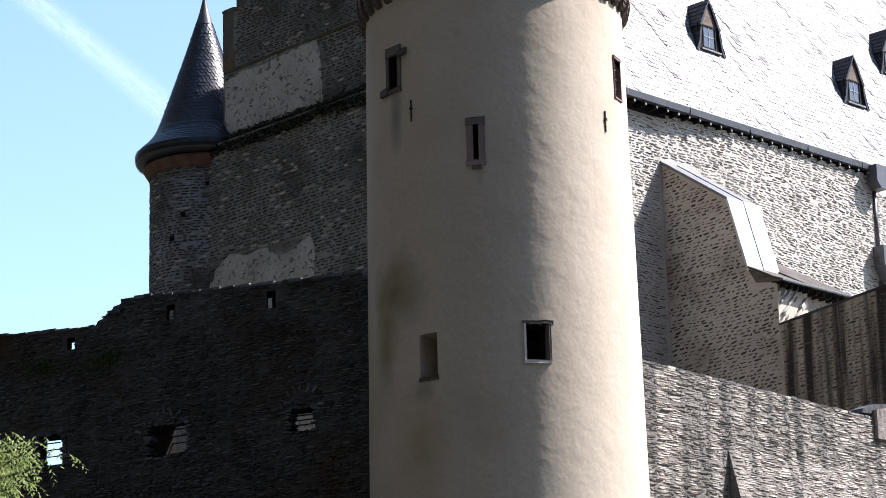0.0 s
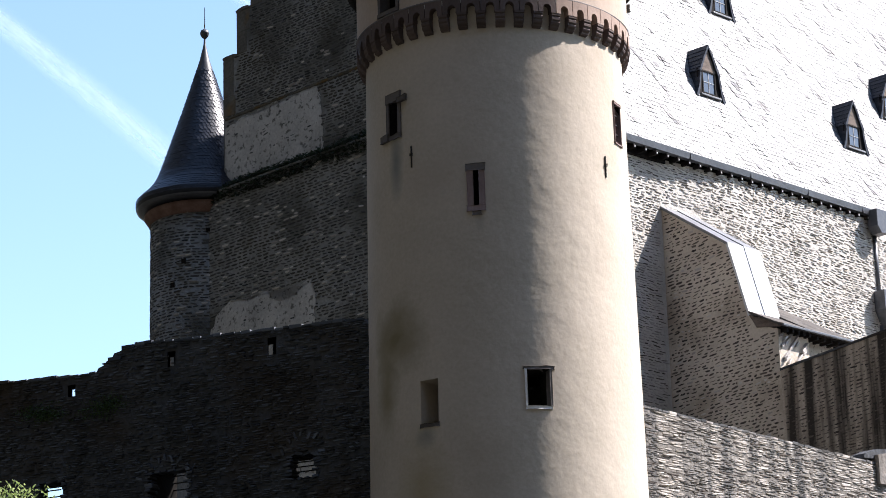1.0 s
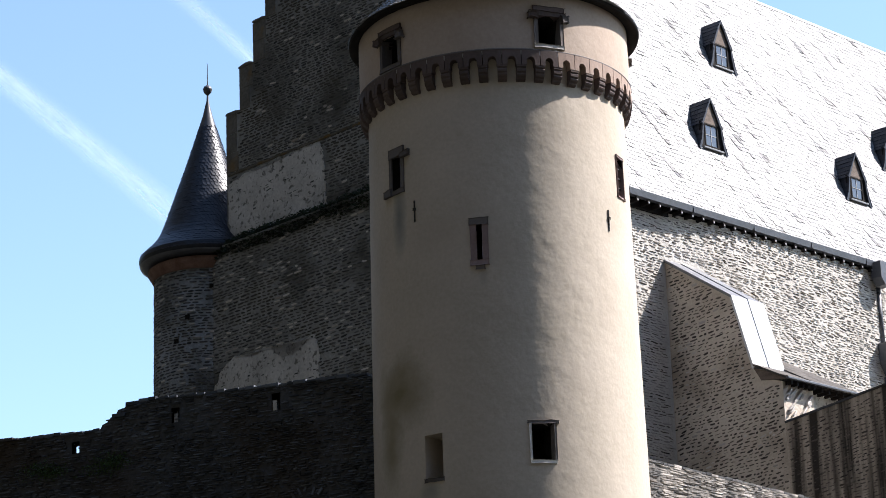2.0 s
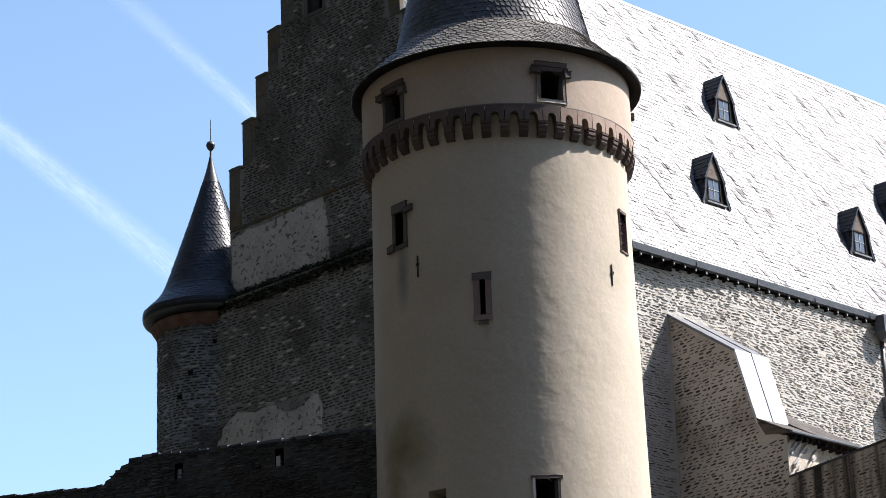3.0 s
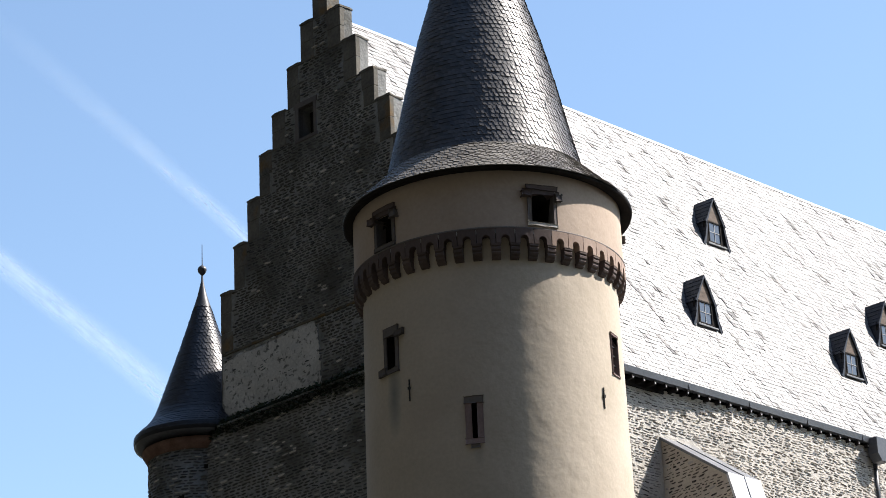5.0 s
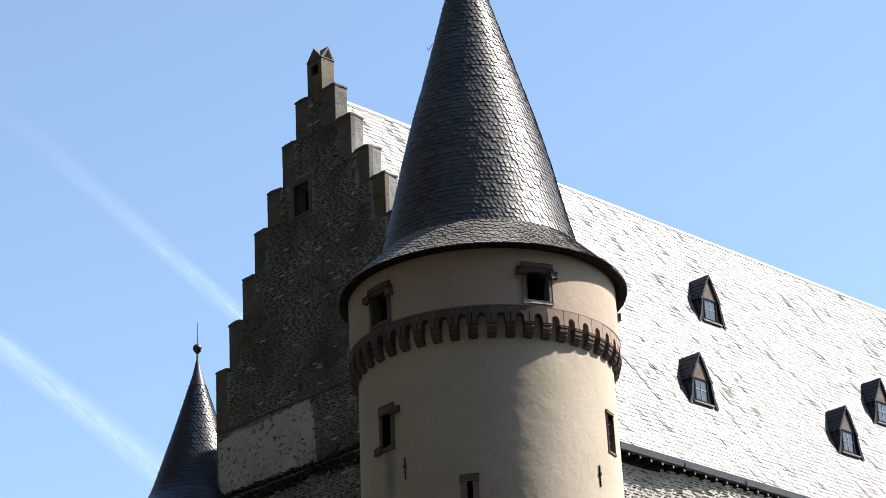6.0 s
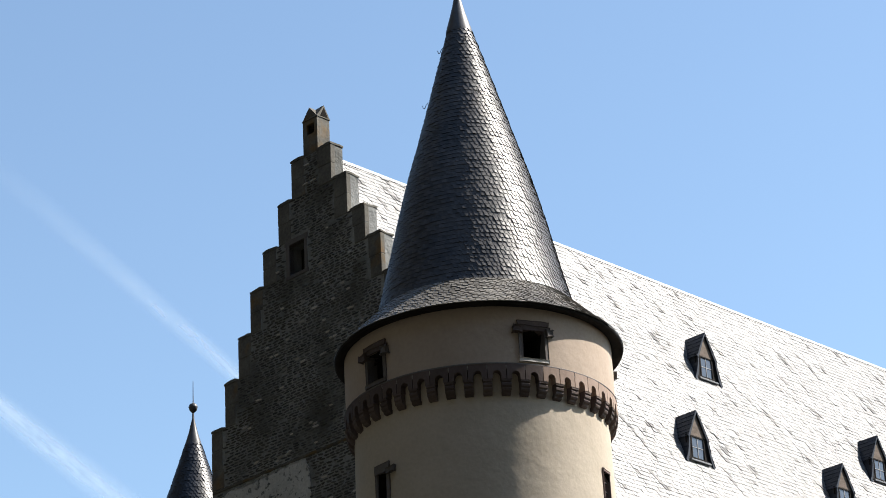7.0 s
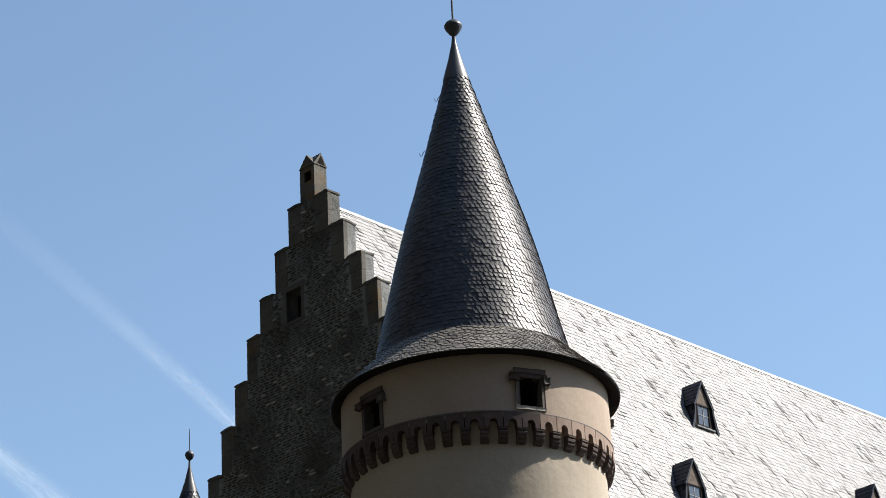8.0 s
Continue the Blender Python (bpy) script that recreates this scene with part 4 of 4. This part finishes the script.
xs = sorted({0.5 + 0.25 * i for i in range(95)} | {h[i] for h in HOLES + FAR_RIMS for i in (0, 1)} | {a for a, z in TOPS})
zs = sorted({6.0, 8.0, 10.0, 12.0} | {12.5 + 0.25 * i for i in range(20)} | {h[i] for h in HOLES + FAR_RIMS for i in (2, 3)})
bm = bmesh.new()
THICK = 1.1
grid = {}


def corner(x, z, y):
    key = (round(x, 4), round(z, 4), y)
    if key not in grid:
        w = 0.03 * noise.noise((x * 1.3, y * 3, z * 1.3)) if z > 12 else 0
        grid[key] = bm.verts.new((x, y + w, z))
    return grid[key]


for x0, x1 in zip(xs, xs[1:]):
    cut = [z for z in zs if z < min(ruin_top(x0), ruin_top(x1)) - 0.03]
    for z0, z1 in zip(cut, cut[1:]):
        mx, mz = (x0 + x1) / 2, (z0 + z1) / 2
        for y in (0.0, -THICK):
            if any(h[0] < mx < h[1] and h[2] < mz < h[3] for h in (FAR_RIMS if y else HOLES)):
                continue
            q = (corner(x0, z0, y), corner(x1, z0, y), corner(x1, z1, y), corner(x0, z1, y))
            bm.faces.new(q if y < 0 else q[::-1])
    zt = cut[-1]
    f0, f1 = [corner(x0, ruin_top(x0), y) for y in (0.0, -THICK)], [corner(x1, ruin_top(x1), y) for y in (0.0, -THICK)]
    for i, y in enumerate((0.0, -THICK)):
        c0, c1 = corner(x0, zt, y), corner(x1, zt, y)
        bm.faces.new((c0, c1, f1[i], f0[i]))
    bm.faces.new((f0[0], f1[0], f1[1], f0[1]))
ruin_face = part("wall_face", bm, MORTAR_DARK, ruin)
for near_rim, far_rim in zip(HOLES, FAR_RIMS):
    p = [(x, y, z) for (x0, x1, z0, z1), y in ((near_rim, 0.02), (far_rim, -THICK - 0.02)) for x, z in ((x0, z0), (x1, z0), (x1, z1), (x0, z1))]
    part("reveal", (p, [(i, 4 + i, 4 + (i + 1) % 4, (i + 1) % 4) for i in range(4)]), SHADE_BLACK, ruin)
for x0, x1, z0, z1 in FAR_RIMS[:3]:
    for q in range(3):
        zz = z0 + (z1 - z0) * (0.3, 0.58, 0.86)[q]
        part("bar", boxes((x0 - 0.02, x1 + 0.02, -1.0, -0.97, zz - 0.015, zz + 0.015)), IRON, ruin)

r = random.Random(61)
for cx, cz, rad_x, rad_z in ((9.9, 14.05, 0.80, 0.66), (5.78, 14.1, 0.66, 0.80)):      # rough relieving arches
    for q in range(9):
        a = math.pi * (0.12 + 0.76 * q / 8) + r.gauss(0, 0.05)
        stretch = r.uniform(0.92, 1.12)
        bm = boxes((-0.035, 0.035, -0.10, 0.03 + r.uniform(0, 0.03), -0.10, 0.10), bevel=0.012)
        bmesh.ops.transform(bm, verts=bm.verts, matrix=Matrix.Translation((cx + rad_x * stretch * math.cos(a), 0.0, cz + rad_z * stretch * math.sin(a))) @ Matrix.Rotation(math.pi / 2 - a + r.gauss(0, 0.25), 4, "Y"))
        part("arch_stone", bm, STONE_DARK, ruin)
for x0, x1, z0, z1 in HOLES[:3]:                # broken stones round the rims
    for side_q in range(4):
        a, b = ((x0, z0), (x1, z0), (x1, z1), (x0, z1))[side_q], ((x1, z0), (x1, z1), (x0, z1), (x0, z0))[side_q]
        count = int(math.hypot(b[0] - a[0], b[1] - a[1]) / (0.20 if side_q % 2 == 0 else 0.085))
        for q in range(count):
            k = (q + 0.5) / count
            cx, cz = a[0] + (b[0] - a[0]) * k + r.uniform(-0.05, 0.05), a[1] + (b[1] - a[1]) * k + r.uniform(-0.02, 0.02)
            wd, ht = r.uniform(0.05, 0.12), r.uniform(0.022, 0.04)
            bm = boxes((-wd, wd, -0.32, 0.02 + r.uniform(0, 0.06), -ht, ht), bevel=0.014)
            bmesh.ops.transform(bm, verts=bm.verts, matrix=Matrix.Translation((cx, 0.0, cz)) @ Matrix.Rotation(r.gauss(0, 0.12), 4, "Y"))
            part("rim_stone", bm, STONE_DARK, ruin)
x = 3.4
while x < 20:                                  # loose stones along the broken top
    wd = r.uniform(0.14, 0.42)
    bm = boxes((-wd / 2, wd / 2, -1.05 + r.uniform(-0.05, 0.05), 0.04 + r.uniform(-0.03, 0.04), -0.05, r.uniform(0.0, 0.055)), bevel=0.014)
    bmesh.ops.transform(bm, verts=bm.verts, matrix=Matrix.Translation((x + wd / 2, 0, min(ruin_top(x), ruin_top(x + wd)))) @ Matrix.Rotation(r.gauss(0, 0.03), 4, "Y"))
    part("top_stone", bm, STONE_DARK, ruin)
    x += wd + 0.01


def tuft(parent, spots, count, mat, seed, label):
    """Small leafy growth rooted on a wall facing +y."""
    r = random.Random(seed)
    pts, faces = [], []
    for k in range(count):
        cx, cz, sx, sz = spots[k % len(spots)]
        c = Vector((r.gauss(cx, sx), r.uniform(0.0, 0.14), r.gauss(cz, sz)))
        d = Vector((r.uniform(-1, 1), r.uniform(-0.1, 1), r.uniform(-1, 0.7))).normalized()
        e = d.orthogonal().normalized()
        ln = r.uniform(0.03, 0.075)
        b = len(pts)
        pts += [c, c + d * ln * 0.5 + e * ln * 0.3, c + d * ln, c + d * ln * 0.5 - e * ln * 0.3]
        faces.append((b, b + 1, b + 2, b + 3))
    tagged(part("wall_growth", (pts, faces), mat, parent, label), kind="stuff")


tuft(ruin, [(14.1, 16.46, 0.30, 0.12), (13.6, 16.35, 0.25, 0.10), (12.0, 16.28, 0.35, 0.14), (11.6, 16.42, 0.25, 0.12)], 1500, WEED, 62, "green weeds growing on the wall")

# ---------------------------------------------------------------- lit curtain wall beside the tower, and the streaked wall above it
FRONT = pose(1.455 + 1.5 * 0.7071, 59.982 - 1.5 * 0.7071, 0, 0, 0, 45)
front = empty("curtain_wall", FRONT, "sunlit rubble curtain wall with dark run-off streaks", "wall", kind="structure")


def front_top(x):
    return 15.22 - 0.032 * x + 0.02 * noise.noise((x * 1.7, 0, 0))


pts = [(0.0, 6.0)] + [(26.0, 6.0)] + [(x, front_top(x)) for x in [26 - 0.25 * i for i in range(104)]] + [(0.0, front_top(0))]
front_face = part("wall_face", prism(pts, 0.0, 1.0, "y"), MORTAR_WALL, front)
part("end_pier", prism([(13.25, 14.2), (13.25, 15.02), (13.8, 15.14), (18, 15.2), (18, 14.2)], -0.12, 0.6, "y"), MORTAR_WALL, front)
part("pier_coping", prism([(12.75, 14.9), (12.8, 15.02), (13.3, 15.2), (14.2, 15.3), (18, 15.4), (18, 15.2), (13.8, 15.12), (13.2, 14.92)], 0.02, 0.5, "y"), MORTAR_DARK, front, "mossy dark coping")
r = random.Random(71)
x = 1.5
while x < 13.2:                                # uneven coping stones
    wd = r.uniform(0.12, 0.40)
    bm = boxes((x, x + wd, -0.012 + r.uniform(-0.008, 0.01), 1.0, front_top(x) - 0.05, front_top(x) + r.uniform(0.0, 0.035)), bevel=0.012)
    for vert in bm.verts:
        vert.co.z += front_top(vert.co.x) - front_top(x)
    part("coping_stone", bm, STONE if r.random() < 0.8 else STONE_FRONT, front)
    x += wd + 0.01
# tapering buttress: a wedge that leans out towards its foot
bm = bmesh.new()
v = [bm.verts.new(p) for p in ((6.70, 0, 13.22), (19.0, 0, 13.22), (19.0, -1.75, 6.0), (6.70, -1.75, 6.0), (6.70, 0, 6.0), (19.0, 0, 6.0))]
for q in ((0, 1, 2, 3), (0, 3, 4), (1, 5, 2), (3, 2, 5, 4), (0, 4, 5, 1)):
    bm.faces.new([v[i] for i in q])
wedge = part("battered_face", bm, MORTAR_WALL, front, "battered rubble facing")

# thin dark face laid over the facing's end to paint its shade
part("end_face", prism([(-0.004, 13.2), (-0.004, 6.0), (-1.752, 6.0)], 6.685, 6.697, "x"), MORTAR_DARK, front, "end of the battered facing with its shade in the colour")

streak = empty("terrace_wall", PALACE, "shaded terrace wall with black run-off streaks", "wall", kind="structure")
st_face = part("wall_face", prism([(-5.17, BASE), (-5.17, 21.86), (-9.8, 22.36), (-14.0, 22.6), (-14.0, BASE)], BX0 - 0.03, BX0 + 0.7, "x"), MORTAR_STREAK, streak)
part("coping", prism([(-5.17, 21.84), (-5.17, 21.92), (-9.8, 22.42), (-14.0, 22.66), (-14.0, 22.56), (-9.8, 22.34)], BX0 - 0.07, BX0 + 0.75, "x"), MORTAR_DARK, streak)

# ---------------------------------------------------------------- tree in front of the ruined wall
TREE_X, TREE_Y = -6.0, 27.0
tree = empty("tree", Matrix.Translation((TREE_X, TREE_Y, land(TREE_X, TREE_Y))), "young broadleaf tree with drooping light green leaves", "tree")
H0 = land(TREE_X, TREE_Y)
r = random.Random(5)
bm = bmesh.new()


def limb(bm, a, b, ra, rb):
    d = (b - a)
    m = Matrix.Translation((a + b) / 2) @ d.to_track_quat("Z", "Y").to_matrix().to_4x4()
    bmesh.ops.create_cone(bm, segments=10, radius1=ra, radius2=rb, depth=d.length, cap_ends=True, matrix=m)


knots = [Vector((0.0, 0, -0.3)), Vector((0.05, 0.02, 1.2)), Vector((-0.05, 0.05, 2.6)), Vector((0.1, 0.0, 3.8)), Vector((0.05, 0.05, 4.8))]
for i in range(4):
    limb(bm, knots[i], knots[i + 1], 0.16 - 0.03 * i, 0.13 - 0.03 * i)
tips = []
for i in range(54):
    base = knots[2].lerp(knots[4], r.random())
    a = r.uniform(0, 2 * math.pi)
    tip = base + Vector((math.cos(a) * r.uniform(0.6, 1.55), math.sin(a) * r.uniform(0.6, 1.5), r.uniform(-0.3, 1.0)))
    tip.z = min(tip.z, 4.65)
    limb(bm, base, tip, 0.035, 0.01)
    tips.append((base, tip))
part("trunk", bm, BARK, tree)
pts, faces = [], []
for base, tip in tips:
    for j in range(58):
        c = base.lerp(tip, r.uniform(0.35, 1.1)) + Vector((r.gauss(0, 0.15), r.gauss(0, 0.15), r.gauss(0.03, 0.13)))
        a = r.uniform(0, 2 * math.pi)
        stem = Vector((math.cos(a), math.sin(a), r.uniform(-0.9, 0.1))).normalized()
        for q in range(9):                 # leaflets along a drooping stalk
            o = c + stem * (0.022 * q) + Vector((0, 0, -0.0018 * q * q))
            side = stem.cross(Vector((0, 0, 1))).normalized() * (1 if q % 2 else -1)
            d = (side * 0.8 + stem * 0.6 + Vector((0, 0, -0.55 + r.uniform(-0.3, 0.2)))).normalized()
            ln = r.uniform(0.045, 0.072)
            w = d.cross(Vector((r.uniform(-0.5, 0.5), r.uniform(-0.5, 0.5), 1))).normalized() * ln * 0.2
            b = len(pts)
            pts += [o, o + d * ln * 0.45 + w, o + d * ln, o + d * ln * 0.45 - w]
            faces.append((b, b + 1, b + 2, b + 3))
part("crown", (pts, faces), LEAF, tree)

# ---------------------------------------------------------------- contrails high behind
def vapour(name, ends, width, strength, seed, fade):
    m = bpy.data.materials.new(name)
    m.use_nodes = True
    N, K = m.node_tree.nodes, m.node_tree.links
    N.remove(N["Principled BSDF"])
    uv = N.new("ShaderNodeUVMap")
    sep = N.new("ShaderNodeSeparateXYZ")
    K.new(uv.outputs[0], sep.inputs[0])
    nz = N.new("ShaderNodeTexNoise")
    nz.noise_dimensions = "4D"
    nz.inputs["W"].default_value, nz.inputs["Scale"].default_value, nz.inputs["Detail"].default_value = seed, 7.0, 6
    mp = N.new("ShaderNodeMapping")
    mp.inputs["Scale"].default_value = (2.2, 0.6, 1)
    K.new(uv.outputs[0], mp.inputs[0])
    K.new(mp.outputs[0], nz.inputs["Vector"])
    ramp = N.new("ShaderNodeValToRGB")       # soft across its width
    e = ramp.color_ramp.elements
    e[0].position, e[0].color = 0.0, (0, 0, 0, 1)
    e[1].position, e[1].color = 1.0, (0, 0, 0, 1)
    mid_e = e.new(0.5)
    mid_e.color = (1, 1, 1, 1)
    ramp.color_ramp.interpolation = "EASE"
    K.new(sep.outputs[1], ramp.inputs[0])
    mul = N.new("ShaderNodeMath")
    mul.operation = "MULTIPLY"
    K.new(ramp.outputs[0], mul.inputs[0])
    K.new(nz.outputs[0], mul.inputs[1])
    along = N.new("ShaderNodeMapRange")
    along.inputs["To Min"].default_value, along.inputs["To Max"].default_value = strength * fade[0], strength * fade[1]
    K.new(sep.outputs[0], along.inputs["Value"])
    mul2 = N.new("ShaderNodeMath")
    mul2.operation = "MULTIPLY"
    K.new(along.outputs[0], mul2.inputs[1])
    K.new(mul.outputs[0], mul2.inputs[0])
    white = N.new("ShaderNodeBsdfDiffuse")
    white.inputs[0].default_value = (0.9, 0.9, 0.9, 1)
    lucent = N.new("ShaderNodeBsdfTranslucent")
    lucent.inputs[0].default_value = (0.9, 0.9, 0.9, 1)
    add = N.new("ShaderNodeAddShader")
    K.new(white.outputs[0], add.inputs[0]), K.new(lucent.outputs[0], add.inputs[1])
    clear = N.new("ShaderNodeBsdfTransparent")
    mix = N.new("ShaderNodeMixShader")
    K.new(mul2.outputs[0], mix.inputs[0]), K.new(clear.outputs[0], mix.inputs[1]), K.new(add.outputs[0], mix.inputs[2])
    K.new(mix.outputs[0], N["Material Output"].inputs[0])
    far = 3000.0
    line = [Vector((x * far, far, 1.6 + z * far)) for x, z in ends]
    n = 24
    pts, uvs = [], []
    for i in range(n + 1):
        q = i / n
        p = line[0] * (1 - q) ** 2 + line[1] * 2 * q * (1 - q) + line[2] * q * q
        d = ((line[1] - line[0]) * (1 - q) + (line[2] - line[1]) * q).normalized()
        across = Vector((0, 1, 0)).cross(d).normalized() * (width[0] * (1 - q) + width[1] * q) * far / 2
        pts += [p - across, p + across]
        uvs += [(q, 0), (q, 1)]
    faces = [(2 * i, 2 * i + 1, 2 * i + 3, 2 * i + 2) for i in range(n)]
    ob = part(name, (pts, faces), m)
    layer = ob.data.uv_layers.new(name="UVMap")
    for lp in ob.data.loops:
        layer.data[lp.index].uv = uvs[lp.vertex_index]
    ob.visible_shadow = False
    return tagged(ob, "faint white aircraft trail across the blue sky", "contrail", kind="structure")


vapour("contrail", [(-0.26, 0.458), (-0.15, 0.370), (-0.03, 0.255)], (0.012, 0.022), 0.5, 1.0, (1.0, 0.75))
vapour("contrail", [(-0.24, 0.560), (-0.135, 0.460), (-0.03, 0.352)], (0.018, 0.009), 0.56, 4.0, (-0.25, 1.0))

# ---------------------------------------------------------------- stones and slates
def wall_y(x):
    return BEND * min(max((x - 10.6) / 4.7, 0), 1)


def mixed(parent, surf, spots, dark, dark_share, pale, near, seed, label=""):
    """Rubble of two stone colours in one bond."""
    r = random.Random(seed)
    pick = [r.random() < dark_share for _ in spots]
    lay(parent, surf, [(u, v, a, b * 0.8, d * 0.8, t) for (u, v, a, b, d, t), k in zip(spots, pick) if k], STONE_SHAPES, dark, "stone", near, 150, label)
    lay(parent, surf, [q for q, k in zip(spots, pick) if not k], STONE_SHAPES, pale, "stone", near, 150, label)


def long_in(u, v):
    if BX0 - 0.2 < u < BX1 + 0.2 and v < 29.4:
        return False
    return not (BX1 < u < 15.8 and v < 26.35)


mixed(long_wall, lambda u, v, w: Vector((u, wall_y(u) - w, v)), coursed(0.7, 34, 20, 31.0, long_in, (0.34, 0.102), (0.88, 0.47), 0.024, 31, 0.04, -0.06), STONE_BLACK, 0.32, STONE_PALE,
      lambda u, v: 13 < u < 19 and v > 25, 1, "pale and dark slate rubble")


def side_in(y, z):
    lim = 29.15 - 2.15 / 3.1 * y if y < 3.1 else (27.0 - 2.8 / 0.78 * (y - 3.1) if y < 3.88 else 23.4)
    return y < 5.1 and z < lim - 0.12


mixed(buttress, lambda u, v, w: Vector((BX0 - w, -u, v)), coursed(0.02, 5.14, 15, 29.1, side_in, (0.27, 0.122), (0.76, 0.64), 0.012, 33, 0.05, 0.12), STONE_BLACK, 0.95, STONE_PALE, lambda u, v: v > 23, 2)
# front stones pale for the sun, slanted to imitate its striped shadows
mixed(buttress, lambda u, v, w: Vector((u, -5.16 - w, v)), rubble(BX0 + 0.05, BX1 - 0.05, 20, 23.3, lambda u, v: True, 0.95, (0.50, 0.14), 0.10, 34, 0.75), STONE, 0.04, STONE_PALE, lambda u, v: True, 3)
mixed(st_face, lambda u, v, w: Vector((BX0 - 0.03 - w, -u, v)), coursed(5.2, 12.5, 15, 22.3, lambda u, v: v < 21.75 + 0.108 * (u - 5.17) - 0.05, (0.27, 0.12), (0.74, 0.56), 0.014, 35, 0.04, 0.12), STONE_BLACK, 0.86, STONE_STREAK, lambda u, v: v > 20, 4)


def gable_in(y, z):
    if 6.4 < y < 7.95 and 40.9 < z < 42.7:
        return False
    if 30.6 < z < 33.5 and 6.5 < y < 12.36:
        return noise.noise((y * 1.3, z * 1.3, 5)) > 0.02 and noise.noise((y * 5, z * 5, 1)) > -0.1
    for (top, h), low in zip(LEVELS, foot):
        if low <= z < top:
            return abs(y - MID) < h - (0.8 if z > 33.6 else 0.1)
    return False


def low_in(y, z):
    if z < 25.8 and 6.5 < y < 12.6:
        return noise.noise((y * 1.1, z * 1.1, 2)) > 0.0 and noise.noise((y * 5, z * 5, 1)) > -0.1
    return True


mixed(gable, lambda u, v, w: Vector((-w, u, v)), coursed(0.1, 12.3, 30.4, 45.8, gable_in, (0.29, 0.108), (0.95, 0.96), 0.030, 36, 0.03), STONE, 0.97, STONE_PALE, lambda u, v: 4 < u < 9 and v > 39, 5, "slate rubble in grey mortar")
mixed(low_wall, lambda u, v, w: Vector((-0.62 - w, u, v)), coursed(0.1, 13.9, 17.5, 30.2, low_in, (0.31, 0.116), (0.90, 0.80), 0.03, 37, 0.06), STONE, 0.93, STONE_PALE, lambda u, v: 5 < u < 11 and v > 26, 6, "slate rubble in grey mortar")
mixed(t_wall, lambda u, v, w: round_at(u / 0.0375, 2.15 + w, v), coursed(-6.6, 2.0, 20, 30.1, lambda u, v: True, (0.30, 0.116), (0.90, 0.80), 0.028, 38, 0.05), STONE, 0.93, STONE_PALE, lambda u, v: v > 25, 7)
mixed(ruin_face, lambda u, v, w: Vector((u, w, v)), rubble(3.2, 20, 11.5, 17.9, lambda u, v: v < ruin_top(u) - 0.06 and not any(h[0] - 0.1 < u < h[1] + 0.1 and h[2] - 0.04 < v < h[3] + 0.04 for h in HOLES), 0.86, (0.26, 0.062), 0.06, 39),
      STONE_DARK, 0.94, STONE, lambda u, v: 4 < u < 9 and v > 13.5, 8, "slate rubble coloured as dark as its shade")
mixed(front_face, lambda u, v, w: Vector((u, -w, v)), rubble(1.5, 18, 10.5, 15.1, lambda u, v: v < front_top(u) - 0.03 and not (6.65 < u and v < 13.2), 0.94, (0.42, 0.052), 0.020, 40), STONE_BLACK, 0.20, STONE_FRONT,
      lambda u, v: 3 < u < 9 and v > 13, 9, "sunlit slate rubble")
tilt = Vector((0, -1.75, -7.22)).normalized()
mixed(wedge, lambda u, v, w: Vector((u, 0, 13.22)) + tilt * (13.22 - v) + Vector((0, tilt.z, -tilt.y)) * w, rubble(6.72, 18.0, 10.5, 13.2, lambda u, v: True, 0.94, (0.42, 0.052), 0.020, 41), STONE_BLACK, 0.20, STONE_FRONT, lambda u, v: True, 10)
# roof slates
r = random.Random(51)
spots, worn, v, row = [], [], 0.1, 0
while v < RUN - 0.1:
    u = 0.7 + 0.12 * (row % 2)
    while u < 46:
        wd = 0.225 * r.uniform(0.8, 1.25)
        clump = noise.noise((u * 2.3 + v * 1.5, v * 0.62 - u * 0.42, 4)) + 0.25 * noise.noise((u * 0.3, v * 0.3, 9))
        old = clump + r.uniform(-0.25, 0.25) > 0.56
        spot = (u + wd / 2, v, wd * 1.03, 0.228 * 1.2, (0.013 + 0.022 * max(0, clump)) * r.uniform(0.65, 1.4), r.gauss(0, 0.02))
        (worn if old else spots).append(spot)
        u += wd
    v += 0.228
    row += 1
lay(roof, roof_at, spots, SLATES_ROOF, SLATE, "slate", lambda u, v: 10 < u < 22 and v < 2.2, label="pale shining slates")
lay(roof, roof_at, worn, SLATES_SKEW, SLATE_WORN, "slate", lambda u, v: False, label="dull worn slates")
